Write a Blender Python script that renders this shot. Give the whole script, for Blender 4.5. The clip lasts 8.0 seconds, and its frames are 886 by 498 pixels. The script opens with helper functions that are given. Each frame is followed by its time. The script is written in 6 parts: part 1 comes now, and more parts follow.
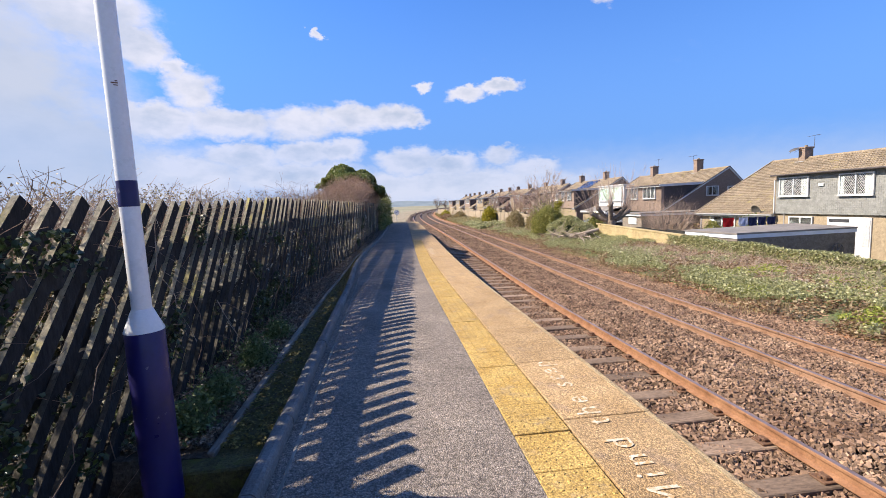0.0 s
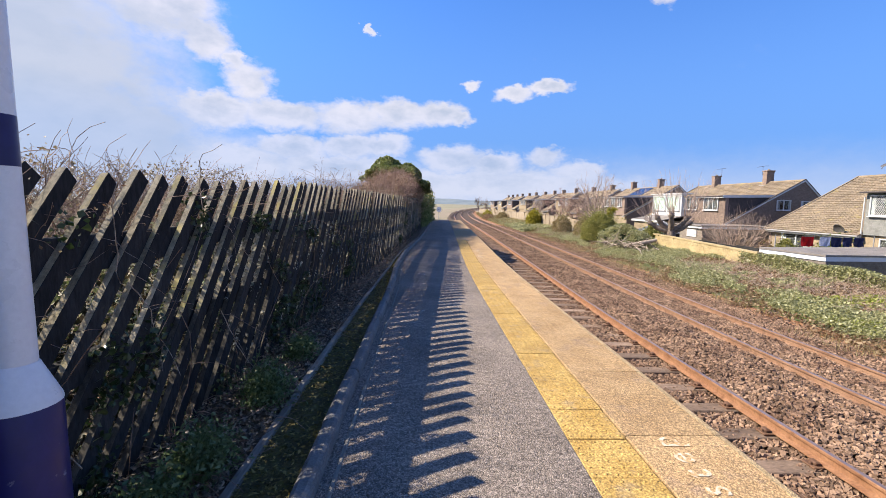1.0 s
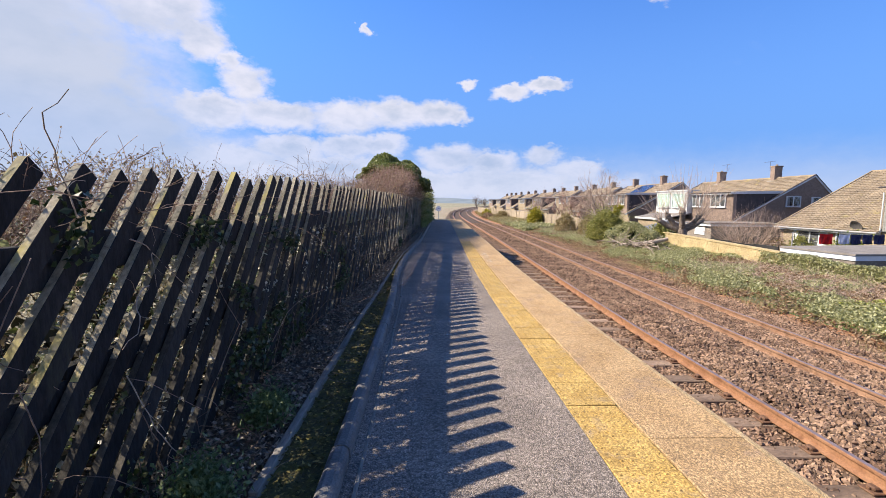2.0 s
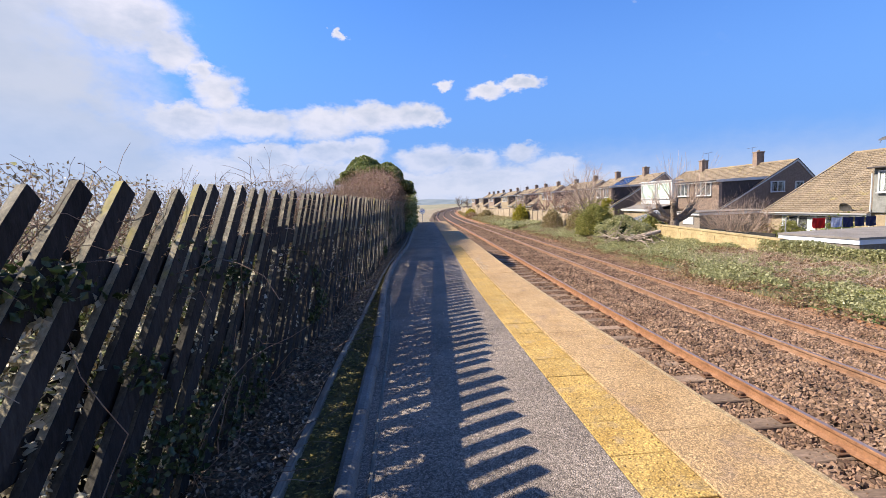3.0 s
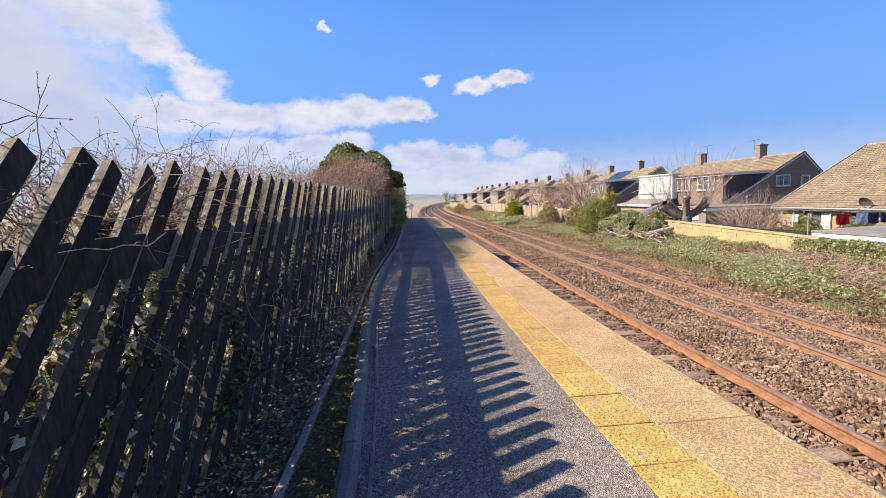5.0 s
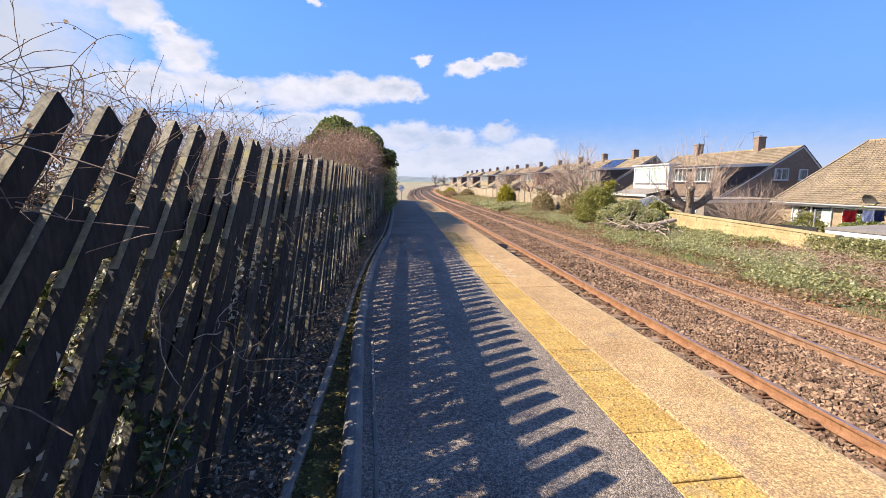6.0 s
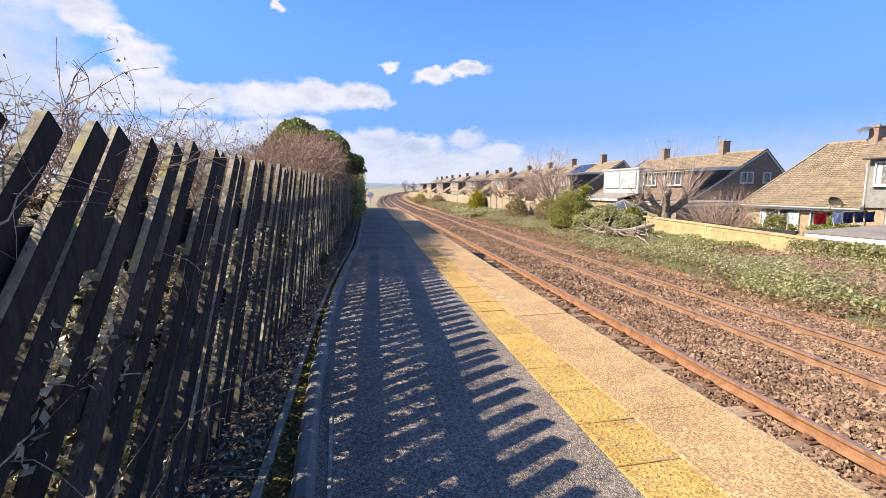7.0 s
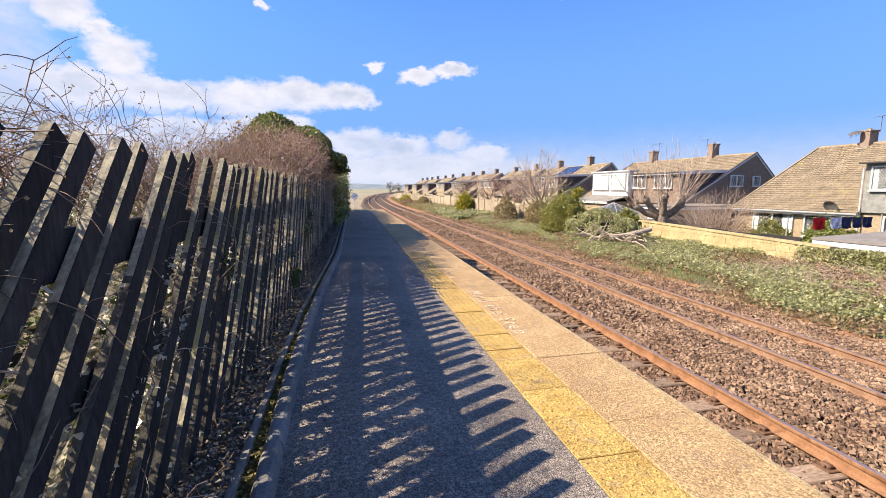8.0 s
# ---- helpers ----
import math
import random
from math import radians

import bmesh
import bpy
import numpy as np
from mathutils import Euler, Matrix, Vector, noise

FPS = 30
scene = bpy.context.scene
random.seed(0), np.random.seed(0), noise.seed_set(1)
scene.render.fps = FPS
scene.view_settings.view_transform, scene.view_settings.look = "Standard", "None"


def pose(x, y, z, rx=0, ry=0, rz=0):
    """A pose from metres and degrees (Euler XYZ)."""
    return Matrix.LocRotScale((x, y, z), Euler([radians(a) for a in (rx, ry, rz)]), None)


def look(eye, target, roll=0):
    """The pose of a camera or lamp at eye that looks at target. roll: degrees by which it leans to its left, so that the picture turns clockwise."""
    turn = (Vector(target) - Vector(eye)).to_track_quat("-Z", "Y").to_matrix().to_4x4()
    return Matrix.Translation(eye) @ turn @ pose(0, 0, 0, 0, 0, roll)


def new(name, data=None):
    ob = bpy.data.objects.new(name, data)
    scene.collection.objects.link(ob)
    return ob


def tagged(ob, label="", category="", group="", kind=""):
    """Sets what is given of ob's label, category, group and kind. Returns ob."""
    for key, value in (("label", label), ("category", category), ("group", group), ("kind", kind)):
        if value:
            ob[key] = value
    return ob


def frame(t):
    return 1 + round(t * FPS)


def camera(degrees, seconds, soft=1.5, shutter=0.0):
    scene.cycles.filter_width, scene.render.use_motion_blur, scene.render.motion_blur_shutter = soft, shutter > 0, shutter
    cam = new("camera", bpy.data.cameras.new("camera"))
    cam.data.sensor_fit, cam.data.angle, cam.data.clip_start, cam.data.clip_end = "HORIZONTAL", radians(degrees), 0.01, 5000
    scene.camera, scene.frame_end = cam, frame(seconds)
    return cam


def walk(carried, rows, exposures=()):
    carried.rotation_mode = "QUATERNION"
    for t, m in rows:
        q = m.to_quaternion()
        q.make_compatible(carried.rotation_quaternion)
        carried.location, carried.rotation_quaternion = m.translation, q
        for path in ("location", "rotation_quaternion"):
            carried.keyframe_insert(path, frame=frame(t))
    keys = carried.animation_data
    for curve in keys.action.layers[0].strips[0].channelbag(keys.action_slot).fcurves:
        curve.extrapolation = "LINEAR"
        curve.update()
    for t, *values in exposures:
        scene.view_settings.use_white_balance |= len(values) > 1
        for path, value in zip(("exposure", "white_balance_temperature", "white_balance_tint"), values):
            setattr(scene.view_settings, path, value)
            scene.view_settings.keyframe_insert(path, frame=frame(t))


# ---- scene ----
cam = camera(90.2, 8.0, soft=0.6)
PATH = [
    (0, (-0.089, -0.255, 1.579), (0.159, 1.72, 1.379), -2.0),
    (0.4, (-0.124, 0.247, 1.565), (-0.017, 2.236, 1.383), -1.1),
    (0.5, (-0.152, 0.375, 1.565), (-0.065, 2.364, 1.38), -0.7),
    (1, (-0.271, 1.02, 1.55), (-0.193, 3.008, 1.345), 1.2),
    (1.3, (-0.327, 1.394, 1.526), (-0.25, 3.379, 1.291), 1.7),
    (1.5, (-0.354, 1.654, 1.516), (-0.275, 3.641, 1.304), 1.2),
    (1.7, (-0.368, 1.912, 1.548), (-0.296, 3.9, 1.336), 1.2),
    (2.8, (-0.491, 3.169, 1.53), (-0.33, 5.153, 1.331), -1.8),
    (3, (-0.482, 3.419, 1.59), (-0.326, 5.402, 1.386), -2.1),
    (3.5, (-0.532, 4.039, 1.581), (-0.34, 6.02, 1.387), -2.3),
    (4, (-0.548, 4.636, 1.556), (-0.339, 6.616, 1.363), -2.7),
    (4.5, (-0.521, 5.248, 1.583), (-0.306, 7.227, 1.389), -3.1),
    (4.7, (-0.528, 5.475, 1.551), (-0.318, 7.454, 1.348), -2.7),
    (5.8, (-0.685, 6.913, 1.531), (-0.432, 8.875, 1.237), -0.4),
    (6, (-0.71, 7.11, 1.511), (-0.44, 9.068, 1.208), -0.1),
    (6.5, (-0.747, 7.692, 1.518), (-0.416, 9.64, 1.205), 0.5),
    (7, (-0.643, 8.299, 1.529), (-0.242, 10.239, 1.252), -0.7),
    (7.5, (-0.607, 8.898, 1.533), (-0.167, 10.83, 1.259), -0.5),
    (8, (-0.558, 9.516, 1.562), (-0.09, 11.441, 1.289), -0.3),
]
EXPOSURE = 0.95
SKY_STRENGTH, SUN_STRENGTH = 0.055, 5.0
SKY_TINT = (0.68, 1.34, 2.42, 1)
HAZE = (1.75, 3.7, 8.3, 1)
CLOUD_DARK, CLOUD_LIGHT = (5.3, 5.8, 6.9, 1), (8.5, 8.3, 9.0, 1)
LOW_HAZE = (5.6, 6.5, 8.7, 1)
# clouds: bearing, height, half width, half height, in degrees
CLOUDS = [
    (-46, 13, 24, 17), (-36, 7.5, 14, 5), (-30, 19.6, 7.5, 3.6), (-34, 23, 10, 5), (-25.6, 17.2, 3.6, 2.4), (-21.0, 13.5, 3.6, 3.0), (-22.8, 15.4, 2.0, 1.6),
    (-24.5, 10.0, 6, 2.3), (-17, 10.2, 7, 2.0), (-10, 10.6, 7, 2.2), (-3.8, 11.1, 6, 1.9), (1.2, 11.3, 4.6, 1.7), (3.8, 10.8, 2.6, 1.1),
    (5.2, 14.6, 1.5, 0.7), (11.0, 13.7, 3.0, 1.0), (15.0, 14.3, 3.6, 0.75),
    (-16, 6.4, 6, 1.8), (-9.5, 7.0, 5, 1.8), (-5, 7.2, 4, 1.7), (-12, 4.4, 13, 2.0), (3, 5.8, 5, 2.1), (8.5, 5.2, 4.5, 1.7), (14.9, 6.2, 3.2, 1.5), (19, 4.4, 5, 1.5), (8, 2.6, 24, 2.4),
    # two unseen banks added behind the view to whiten the fill light
    (150, 36, 30, 16), (-120, 30, 30, 16),
    (-42, 4.5, 30, 7), (-24, 4.0, 12, 3.5), (-70, 22, 24, 20), (-7.4, 20.4, 0.75, 0.7), (27.6, 22.8, 2.2, 1.5),
]
RAIL2_X, RAIL2_Z, RAIL3_X, RAIL3_Z = 6.11, -1.10, 7.58, -1.18
walk(cam, [(t, look(eye, target, roll)) for t, eye, target, roll in PATH], [(0.0, EXPOSURE, 6590, 10), (3.0, EXPOSURE, 6660, 10), (4.6, EXPOSURE, 6830, 10), (6.6, EXPOSURE + 0.17, 6950, 10), (8.0, EXPOSURE + 0.17, 6950, 10)])

# ---- world, sun ----
SUN_TO = Vector((-1.15, 0.245, 1.0)).normalized()
world = bpy.data.worlds.new("sky")
scene.world = world
world.use_nodes = True
wt = world.node_tree
wt.nodes.clear()


def wn(kind, **sets):
    n = wt.nodes.new(kind)
    for k, v in sets.items():
        if k == "operation":
            n.operation = v
    return n


def wmath(op, a, b=None, clamp=False):
    n = wt.nodes.new("ShaderNodeMath")
    n.operation = op
    n.use_clamp = clamp
    for i, v in enumerate((a, b)):
        if v is None:
            continue
        if isinstance(v, (int, float)):
            n.inputs[i].default_value = v
        else:
            wt.links.new(v, n.inputs[i])
    return n.outputs[0]


sky = wt.nodes.new("ShaderNodeTexSky")
sky.sky_type = "NISHITA"
sky.sun_disc = False
sky.sun_elevation = math.asin(SUN_TO.z)
sky.sun_rotation = math.atan2(SUN_TO.x, SUN_TO.y)
sky.air_density, sky.dust_density, sky.ozone_density = 1.0, 0.6, 2.0
coord = wt.nodes.new("ShaderNodeTexCoord")
sep = wt.nodes.new("ShaderNodeSeparateXYZ")
wt.links.new(coord.outputs["Generated"], sep.inputs[0])
AZ = wmath("MULTIPLY", wmath("ARCTAN2", sep.outputs[0], sep.outputs[1]), 57.2958)
EL = wmath("MULTIPLY", wmath("ARCSINE", sep.outputs[2]), 57.2958)


def sky_noise(sa, se, detail, rough, off=0.0):
    c = wt.nodes.new("ShaderNodeCombineXYZ")
    wt.links.new(wmath("MULTIPLY", AZ, sa), c.inputs[0])
    wt.links.new(wmath("MULTIPLY", EL, se), c.inputs[1])
    c.inputs[2].default_value = off
    n = wt.nodes.new("ShaderNodeTexNoise")
    n.inputs["Scale"].default_value = 1.0
    n.inputs["Detail"].default_value = detail
    n.inputs["Roughness"].default_value = rough
    wt.links.new(c.outputs[0], n.inputs["Vector"])
    return n.outputs["Fac"]


WARP_A = wmath("ADD", wmath("MULTIPLY", wmath("SUBTRACT", sky_noise(0.13, 0.2, 3, 0.5, 40.0), 0.5), 3.0), wmath("MULTIPLY", wmath("SUBTRACT", sky_noise(0.6, 0.9, 6, 0.6, 47.0), 0.5), 3.2))
WARP_E = wmath("ADD", wmath("MULTIPLY", wmath("SUBTRACT", sky_noise(0.13, 0.2, 3, 0.5, 60.0), 0.5), 1.4), wmath("MULTIPLY", wmath("SUBTRACT", sky_noise(0.6, 0.9, 6, 0.6, 67.0), 0.5), 2.4))
CLOUD_A, CLOUD_E = wmath("ADD", AZ, WARP_A), wmath("ADD", EL, WARP_E)


def cloud_bank(az, el, wa, we):
    u = wmath("DIVIDE", wmath("SUBTRACT", CLOUD_A, az), wa)
    v = wmath("DIVIDE", wmath("SUBTRACT", CLOUD_E, el), we)
    v = wmath("MAXIMUM", v, wmath("MULTIPLY", v, -0.72))
    return wmath("SUBTRACT", 1.0, wmath("ADD", wmath("MULTIPLY", u, u), wmath("MULTIPLY", v, v)), True)


cover = 0.0
for bank in CLOUDS:
    m = cloud_bank(*bank)
    cover = m if cover == 0.0 else wmath("MAXIMUM", cover, m)
# thin general cover far from the open view, as on a day of broken cloud
big = sky_noise(0.09, 0.16, 9, 0.62, 3.1)
fluff = sky_noise(0.32, 0.5, 8, 0.6, 9.4)
dens = wmath("ADD", wmath("MULTIPLY", cover, 1.35), wmath("MULTIPLY", wmath("SUBTRACT", big, 0.5), 0.7))
dens = wmath("ADD", dens, wmath("MULTIPLY", wmath("SUBTRACT", fluff, 0.5), 0.7))
ramp = wt.nodes.new("ShaderNodeMapRange")
ramp.interpolation_type = "SMOOTHSTEP"
ramp.inputs[1].default_value, ramp.inputs[2].default_value = 0.14, 1.12
wt.links.new(dens, ramp.inputs[0])
shade = wt.nodes.new("ShaderNodeMapRange")
shade.inputs[1].default_value, shade.inputs[2].default_value = 0.36, 0.62
wt.links.new(sky_noise(0.16, 0.30, 6, 0.55, 21.0), shade.inputs[0])
cmix = wt.nodes.new("ShaderNodeMix")
cmix.data_type = "RGBA"
cmix.inputs["A"].default_value = CLOUD_DARK
cmix.inputs["B"].default_value = CLOUD_LIGHT
deep = wt.nodes.new("ShaderNodeMapRange")
deep.interpolation_type = "SMOOTHSTEP"
deep.inputs[1].default_value, deep.inputs[2].default_value = 1.0, 1.7
deep.inputs[3].default_value, deep.inputs[4].default_value = 0.85, 0.15
wt.links.new(dens, deep.inputs[0])
# the big bank on the sun's side is seen on its shaded face
GREY = wmath("MULTIPLY", wmath("MAXIMUM", cloud_bank(-45, 12, 21, 12), cloud_bank(-34, 7, 10, 5)), 1.6, True)
lit_part = wmath("ADD", deep.outputs[0], wmath("MULTIPLY", wmath("SUBTRACT", shade.outputs[0], 0.5), 0.8), True)
wt.links.new(wmath("MULTIPLY", lit_part, wmath("SUBTRACT", 1.0, wmath("MULTIPLY", GREY, 0.75))), cmix.inputs["Factor"])
haze = wt.nodes.new("ShaderNodeMapRange")
haze.interpolation_type = "SMOOTHSTEP"
haze.inputs[1].default_value, haze.inputs[2].default_value = 34.0, 2.0
haze.inputs[3].default_value, haze.inputs[4].default_value = 0.0, 0.9
wt.links.new(EL, haze.inputs[0])
tint = wt.nodes.new("ShaderNodeMix")
tint.data_type, tint.blend_type = "RGBA", "MULTIPLY"
tint.inputs["Factor"].default_value = 1.0
tint.inputs["B"].default_value = SKY_TINT
wt.links.new(sky.outputs[0], tint.inputs["A"])
hmix = wt.nodes.new("ShaderNodeMix")
hmix.data_type = "RGBA"
wt.links.new(haze.outputs[0], hmix.inputs["Factor"])
wt.links.new(tint.outputs["Result"], hmix.inputs["A"])
hmix.inputs["B"].default_value = HAZE
low = wt.nodes.new("ShaderNodeMapRange")
low.interpolation_type = "SMOOTHSTEP"
low.inputs[1].default_value, low.inputs[2].default_value = 8.0, 0.0
low.inputs[3].default_value, low.inputs[4].default_value = 0.0, 0.8
wt.links.new(wmath("ADD", EL, wmath("MULTIPLY", WARP_E, 0.8)), low.inputs[0])
lmix = wt.nodes.new("ShaderNodeMix")
lmix.data_type = "RGBA"
wt.links.new(low.outputs[0], lmix.inputs["Factor"])
zen = wt.nodes.new("ShaderNodeMapRange")
zen.interpolation_type = "SMOOTHSTEP"
zen.inputs[1].default_value, zen.inputs[2].default_value = 30.0, 80.0
zen.inputs[3].default_value, zen.inputs[4].default_value = 1.0, 0.5
wt.links.new(EL, zen.inputs[0])
zcol = wt.nodes.new("ShaderNodeCombineColor")
for i in range(3):
    wt.links.new(zen.outputs[0], zcol.inputs[i])
zmix = wt.nodes.new("ShaderNodeMix")
zmix.data_type, zmix.blend_type = "RGBA", "MULTIPLY"
zmix.inputs["Factor"].default_value = 1.0
wt.links.new(hmix.outputs["Result"], zmix.inputs["A"])
wt.links.new(zcol.outputs[0], zmix.inputs["B"])
wt.links.new(zmix.outputs["Result"], lmix.inputs["A"])
lmix.inputs["B"].default_value = LOW_HAZE
smix = wt.nodes.new("ShaderNodeMix")
smix.data_type = "RGBA"
thin = wt.nodes.new("ShaderNodeMapRange")
thin.inputs[1].default_value, thin.inputs[2].default_value = 1.0, 12.0
thin.inputs[3].default_value, thin.inputs[4].default_value = 0.45, 0.88
wt.links.new(EL, thin.inputs[0])
wt.links.new(wmath("MULTIPLY", ramp.outputs[0], thin.outputs[0]), smix.inputs["Factor"])
wt.links.new(lmix.outputs["Result"], smix.inputs["A"])
wt.links.new(cmix.outputs["Result"], smix.inputs["B"])
back = wt.nodes.new("ShaderNodeBackground")
back.inputs["Strength"].default_value = SKY_STRENGTH
wt.links.new(smix.outputs["Result"], back.inputs["Color"])
wout = wt.nodes.new("ShaderNodeOutputWorld")
wt.links.new(back.outputs[0], wout.inputs["Surface"])

sun_data = bpy.data.lights.new("sun", "SUN")
sun_data.energy, sun_data.angle, sun_data.color = SUN_STRENGTH, radians(0.53), (1.0, 0.89, 0.74)
sun = new("sun", sun_data)
sun.matrix_world = look((0, 0, 30), Vector((0, 0, 30)) - SUN_TO)

# ---- materials ----


def surface(name, dark, light, scale=4.0, rough=0.8, bump=0.3, bump_scale=60.0, bump_dist=0.004, spot=None, spot_scale=1.2, spot_low=0.55, vary=0.0, island=0.0, metal=0.0, stretch=(1, 1, 1), fine=0.35, spec=0.5, rough_vary=0.15, chips=None):
    """A two-scale mottled surface: broad patches between two colours, fine grain, spots of a third colour, fine relief."""
    m = bpy.data.materials.new(name)
    m.use_nodes = True
    nt = m.node_tree
    N, L = nt.nodes, nt.links
    bsdf = N["Principled BSDF"]
    geo = N.new("ShaderNodeNewGeometry")
    mapping = N.new("ShaderNodeMapping")
    mapping.inputs["Scale"].default_value = stretch
    L.new(geo.outputs["Position"], mapping.inputs["Vector"])

    def tex(s, detail=5, r=0.6):
        n = N.new("ShaderNodeTexNoise")
        n.inputs["Scale"].default_value = s
        n.inputs["Detail"].default_value = detail
        n.inputs["Roughness"].default_value = r
        L.new(mapping.outputs[0], n.inputs["Vector"])
        return n.outputs["Fac"]

    def span(v, lo, hi, a=0.0, b=1.0):
        n = N.new("ShaderNodeMapRange")
        n.inputs[1].default_value, n.inputs[2].default_value, n.inputs[3].default_value, n.inputs[4].default_value = lo, hi, a, b
        L.new(v, n.inputs[0])
        return n.outputs[0]

    def mixc(f, a, b, kind="MIX"):
        n = N.new("ShaderNodeMix")
        n.data_type, n.blend_type = "RGBA", kind
        for k, v in (("Factor", f), ("A", a), ("B", b)):
            if isinstance(v, tuple):
                n.inputs[k].default_value = (*v, 1)
            elif isinstance(v, float):
                n.inputs[k].default_value = v
            else:
                L.new(v, n.inputs[k])
        return n.outputs["Result"]

    c = mixc(span(tex(scale), 0.35, 0.65), dark, light)
    grain = span(tex(bump_scale, 3, 0.7), 0.3, 0.7, 1 - fine, 1 + fine)
    comb = N.new("ShaderNodeCombineColor")
    for i in range(3):
        L.new(grain, comb.inputs[i])
    c = mixc(1.0, c, comb.outputs[0], "MULTIPLY")
    if spot:
        c = mixc(span(tex(spot_scale, 8, 0.65), spot_low, spot_low + 0.1), c, spot)
    for amount, src in ((vary, "o"), (island, "i")):
        if amount:
            if src == "o":
                r = N.new("ShaderNodeObjectInfo").outputs["Random"]
            else:
                r = geo.outputs["Random Per Island"]
            k = span(r, 0.0, 1.0, 1 - amount, 1 + amount)
            cc = N.new("ShaderNodeCombineColor")
            for i in range(3):
                L.new(k, cc.inputs[i])
            c = mixc(1.0, c, cc.outputs[0], "MULTIPLY")
    height = None
    if chips:
        vor = N.new("ShaderNodeTexVoronoi")
        vor.inputs["Scale"].default_value = chips[0]
        L.new(mapping.outputs[0], vor.inputs["Vector"])
        sepc = N.new("ShaderNodeSeparateColor")
        L.new(vor.outputs["Color"], sepc.inputs[0])
        k = span(sepc.outputs[0], 0.0, 1.0, 1 - chips[1], 1 + chips[1])
        gap = span(vor.outputs["Distance"], 0.35, 0.75, 1.0, 1 - chips[1])
        mul = N.new("ShaderNodeMath")
        mul.operation = "MULTIPLY"
        L.new(k, mul.inputs[0])
        L.new(gap, mul.inputs[1])
        cc = N.new("ShaderNodeCombineColor")
        for i in range(3):
            L.new(mul.outputs[0], cc.inputs[i])
        c = mixc(1.0, c, cc.outputs[0], "MULTIPLY")
        height = span(vor.outputs["Distance"], 0.0, 0.8, 1.0, 0.0)
    L.new(c, bsdf.inputs["Base Color"])
    L.new(span(tex(scale * 3), 0.3, 0.7, max(rough - rough_vary, 0.03), min(rough + rough_vary, 1.0)), bsdf.inputs["Roughness"])
    bsdf.inputs["Metallic"].default_value = metal
    bsdf.inputs["Specular IOR Level"].default_value = spec
    if bump:
        b = N.new("ShaderNodeBump")
        b.inputs["Strength"].default_value = bump
        b.inputs["Distance"].default_value = bump_dist
        L.new(height if height else tex(bump_scale, 4, 0.7), b.inputs["Height"])
        L.new(b.outputs[0], bsdf.inputs["Normal"])
    return m


def leafy(name, a, b, c, rough=0.45, through_light=0.35):
    """Leaves: one of a blend of three colours a leaf, with light coming through."""
    m = bpy.data.materials.new(name)
    m.use_nodes = True
    N, L = m.node_tree.nodes, m.node_tree.links
    bsdf = N["Principled BSDF"]
    geo = N.new("ShaderNodeNewGeometry")
    ramp = N.new("ShaderNodeValToRGB")
    ramp.color_ramp.elements[0].color = (*a, 1)
    ramp.color_ramp.elements[1].color = (*c, 1)
    e = ramp.color_ramp.elements.new(0.5)
    e.color = (*b, 1)
    L.new(geo.outputs["Random Per Island"], ramp.inputs[0])
    L.new(ramp.outputs[0], bsdf.inputs["Base Color"])
    bsdf.inputs["Roughness"].default_value = rough
    tr = N.new("ShaderNodeBsdfTranslucent")
    L.new(ramp.outputs[0], tr.inputs["Color"])
    mix = N.new("ShaderNodeMixShader")
    mix.inputs[0].default_value = through_light
    L.new(bsdf.outputs[0], mix.inputs[1])
    L.new(tr.outputs[0], mix.inputs[2])
    L.new(mix.outputs[0], N["Material Output"].inputs["Surface"])
    return m


M_asphalt = surface("asphalt", (0.235, 0.195, 0.165), (0.35, 0.291, 0.242), 1.0, 0.9, 0.8, 30, 0.006, spot=(0.22, 0.185, 0.165), spot_scale=0.8, spot_low=0.6, fine=0.4, spec=0.25, chips=(125, 0.5))
M_coping = surface("gritty concrete coping", (0.41, 0.262, 0.122), (0.52, 0.348, 0.175), 2.0, 0.85, 0.7, 48, 0.006, spot=(0.37, 0.25, 0.15), spot_scale=2.2, spot_low=0.56, vary=0.08, fine=0.38, chips=(100, 0.38))
M_nosing = surface("worn pale nosing", (0.37, 0.265, 0.14), (0.50, 0.37, 0.205), 6.0, 0.8, 0.8, 40, 0.006, spot=(0.34, 0.25, 0.15), spot_scale=9, fine=0.3, chips=(120, 0.22))
M_tactile = surface("yellow tactile paving", (0.42, 0.26, 0.065), (0.53, 0.355, 0.11), 3.5, 0.75, 0.5, 110, 0.003, spot=(0.40, 0.28, 0.13), spot_scale=4.0, spot_low=0.55, vary=0.10, fine=0.4, chips=(90, 0.34))
M_joint = surface("dark joint dirt", (0.06, 0.05, 0.035), (0.10, 0.085, 0.06), 6, 0.95, 0.5, 80)
M_kerb = surface("grey concrete kerb", (0.115, 0.111, 0.105), (0.195, 0.186, 0.174), 2.5, 0.85, 0.5, 70, 0.004, spot=(0.14, 0.14, 0.13), spot_scale=5, spot_low=0.63, vary=0.06)
M_edging = surface("weathered grey board", (0.14, 0.13, 0.112), (0.25, 0.23, 0.195), 3, 0.9, 0.7, 40, 0.004, spot=(0.13, 0.13, 0.09), spot_scale=4, spot_low=0.6, vary=0.15, stretch=(1, 0.2, 1))
M_moss = surface("mossy soil", (0.06, 0.052, 0.018), (0.125, 0.108, 0.033), 5, 0.95, 1.0, 50, 0.02, spot=(0.12, 0.115, 0.02), spot_scale=9, spot_low=0.52, fine=0.5)
M_litter = surface("leaf litter soil", (0.05, 0.04, 0.03), (0.12, 0.095, 0.07), 6, 0.95, 1.0, 40, 0.03, fine=0.6)
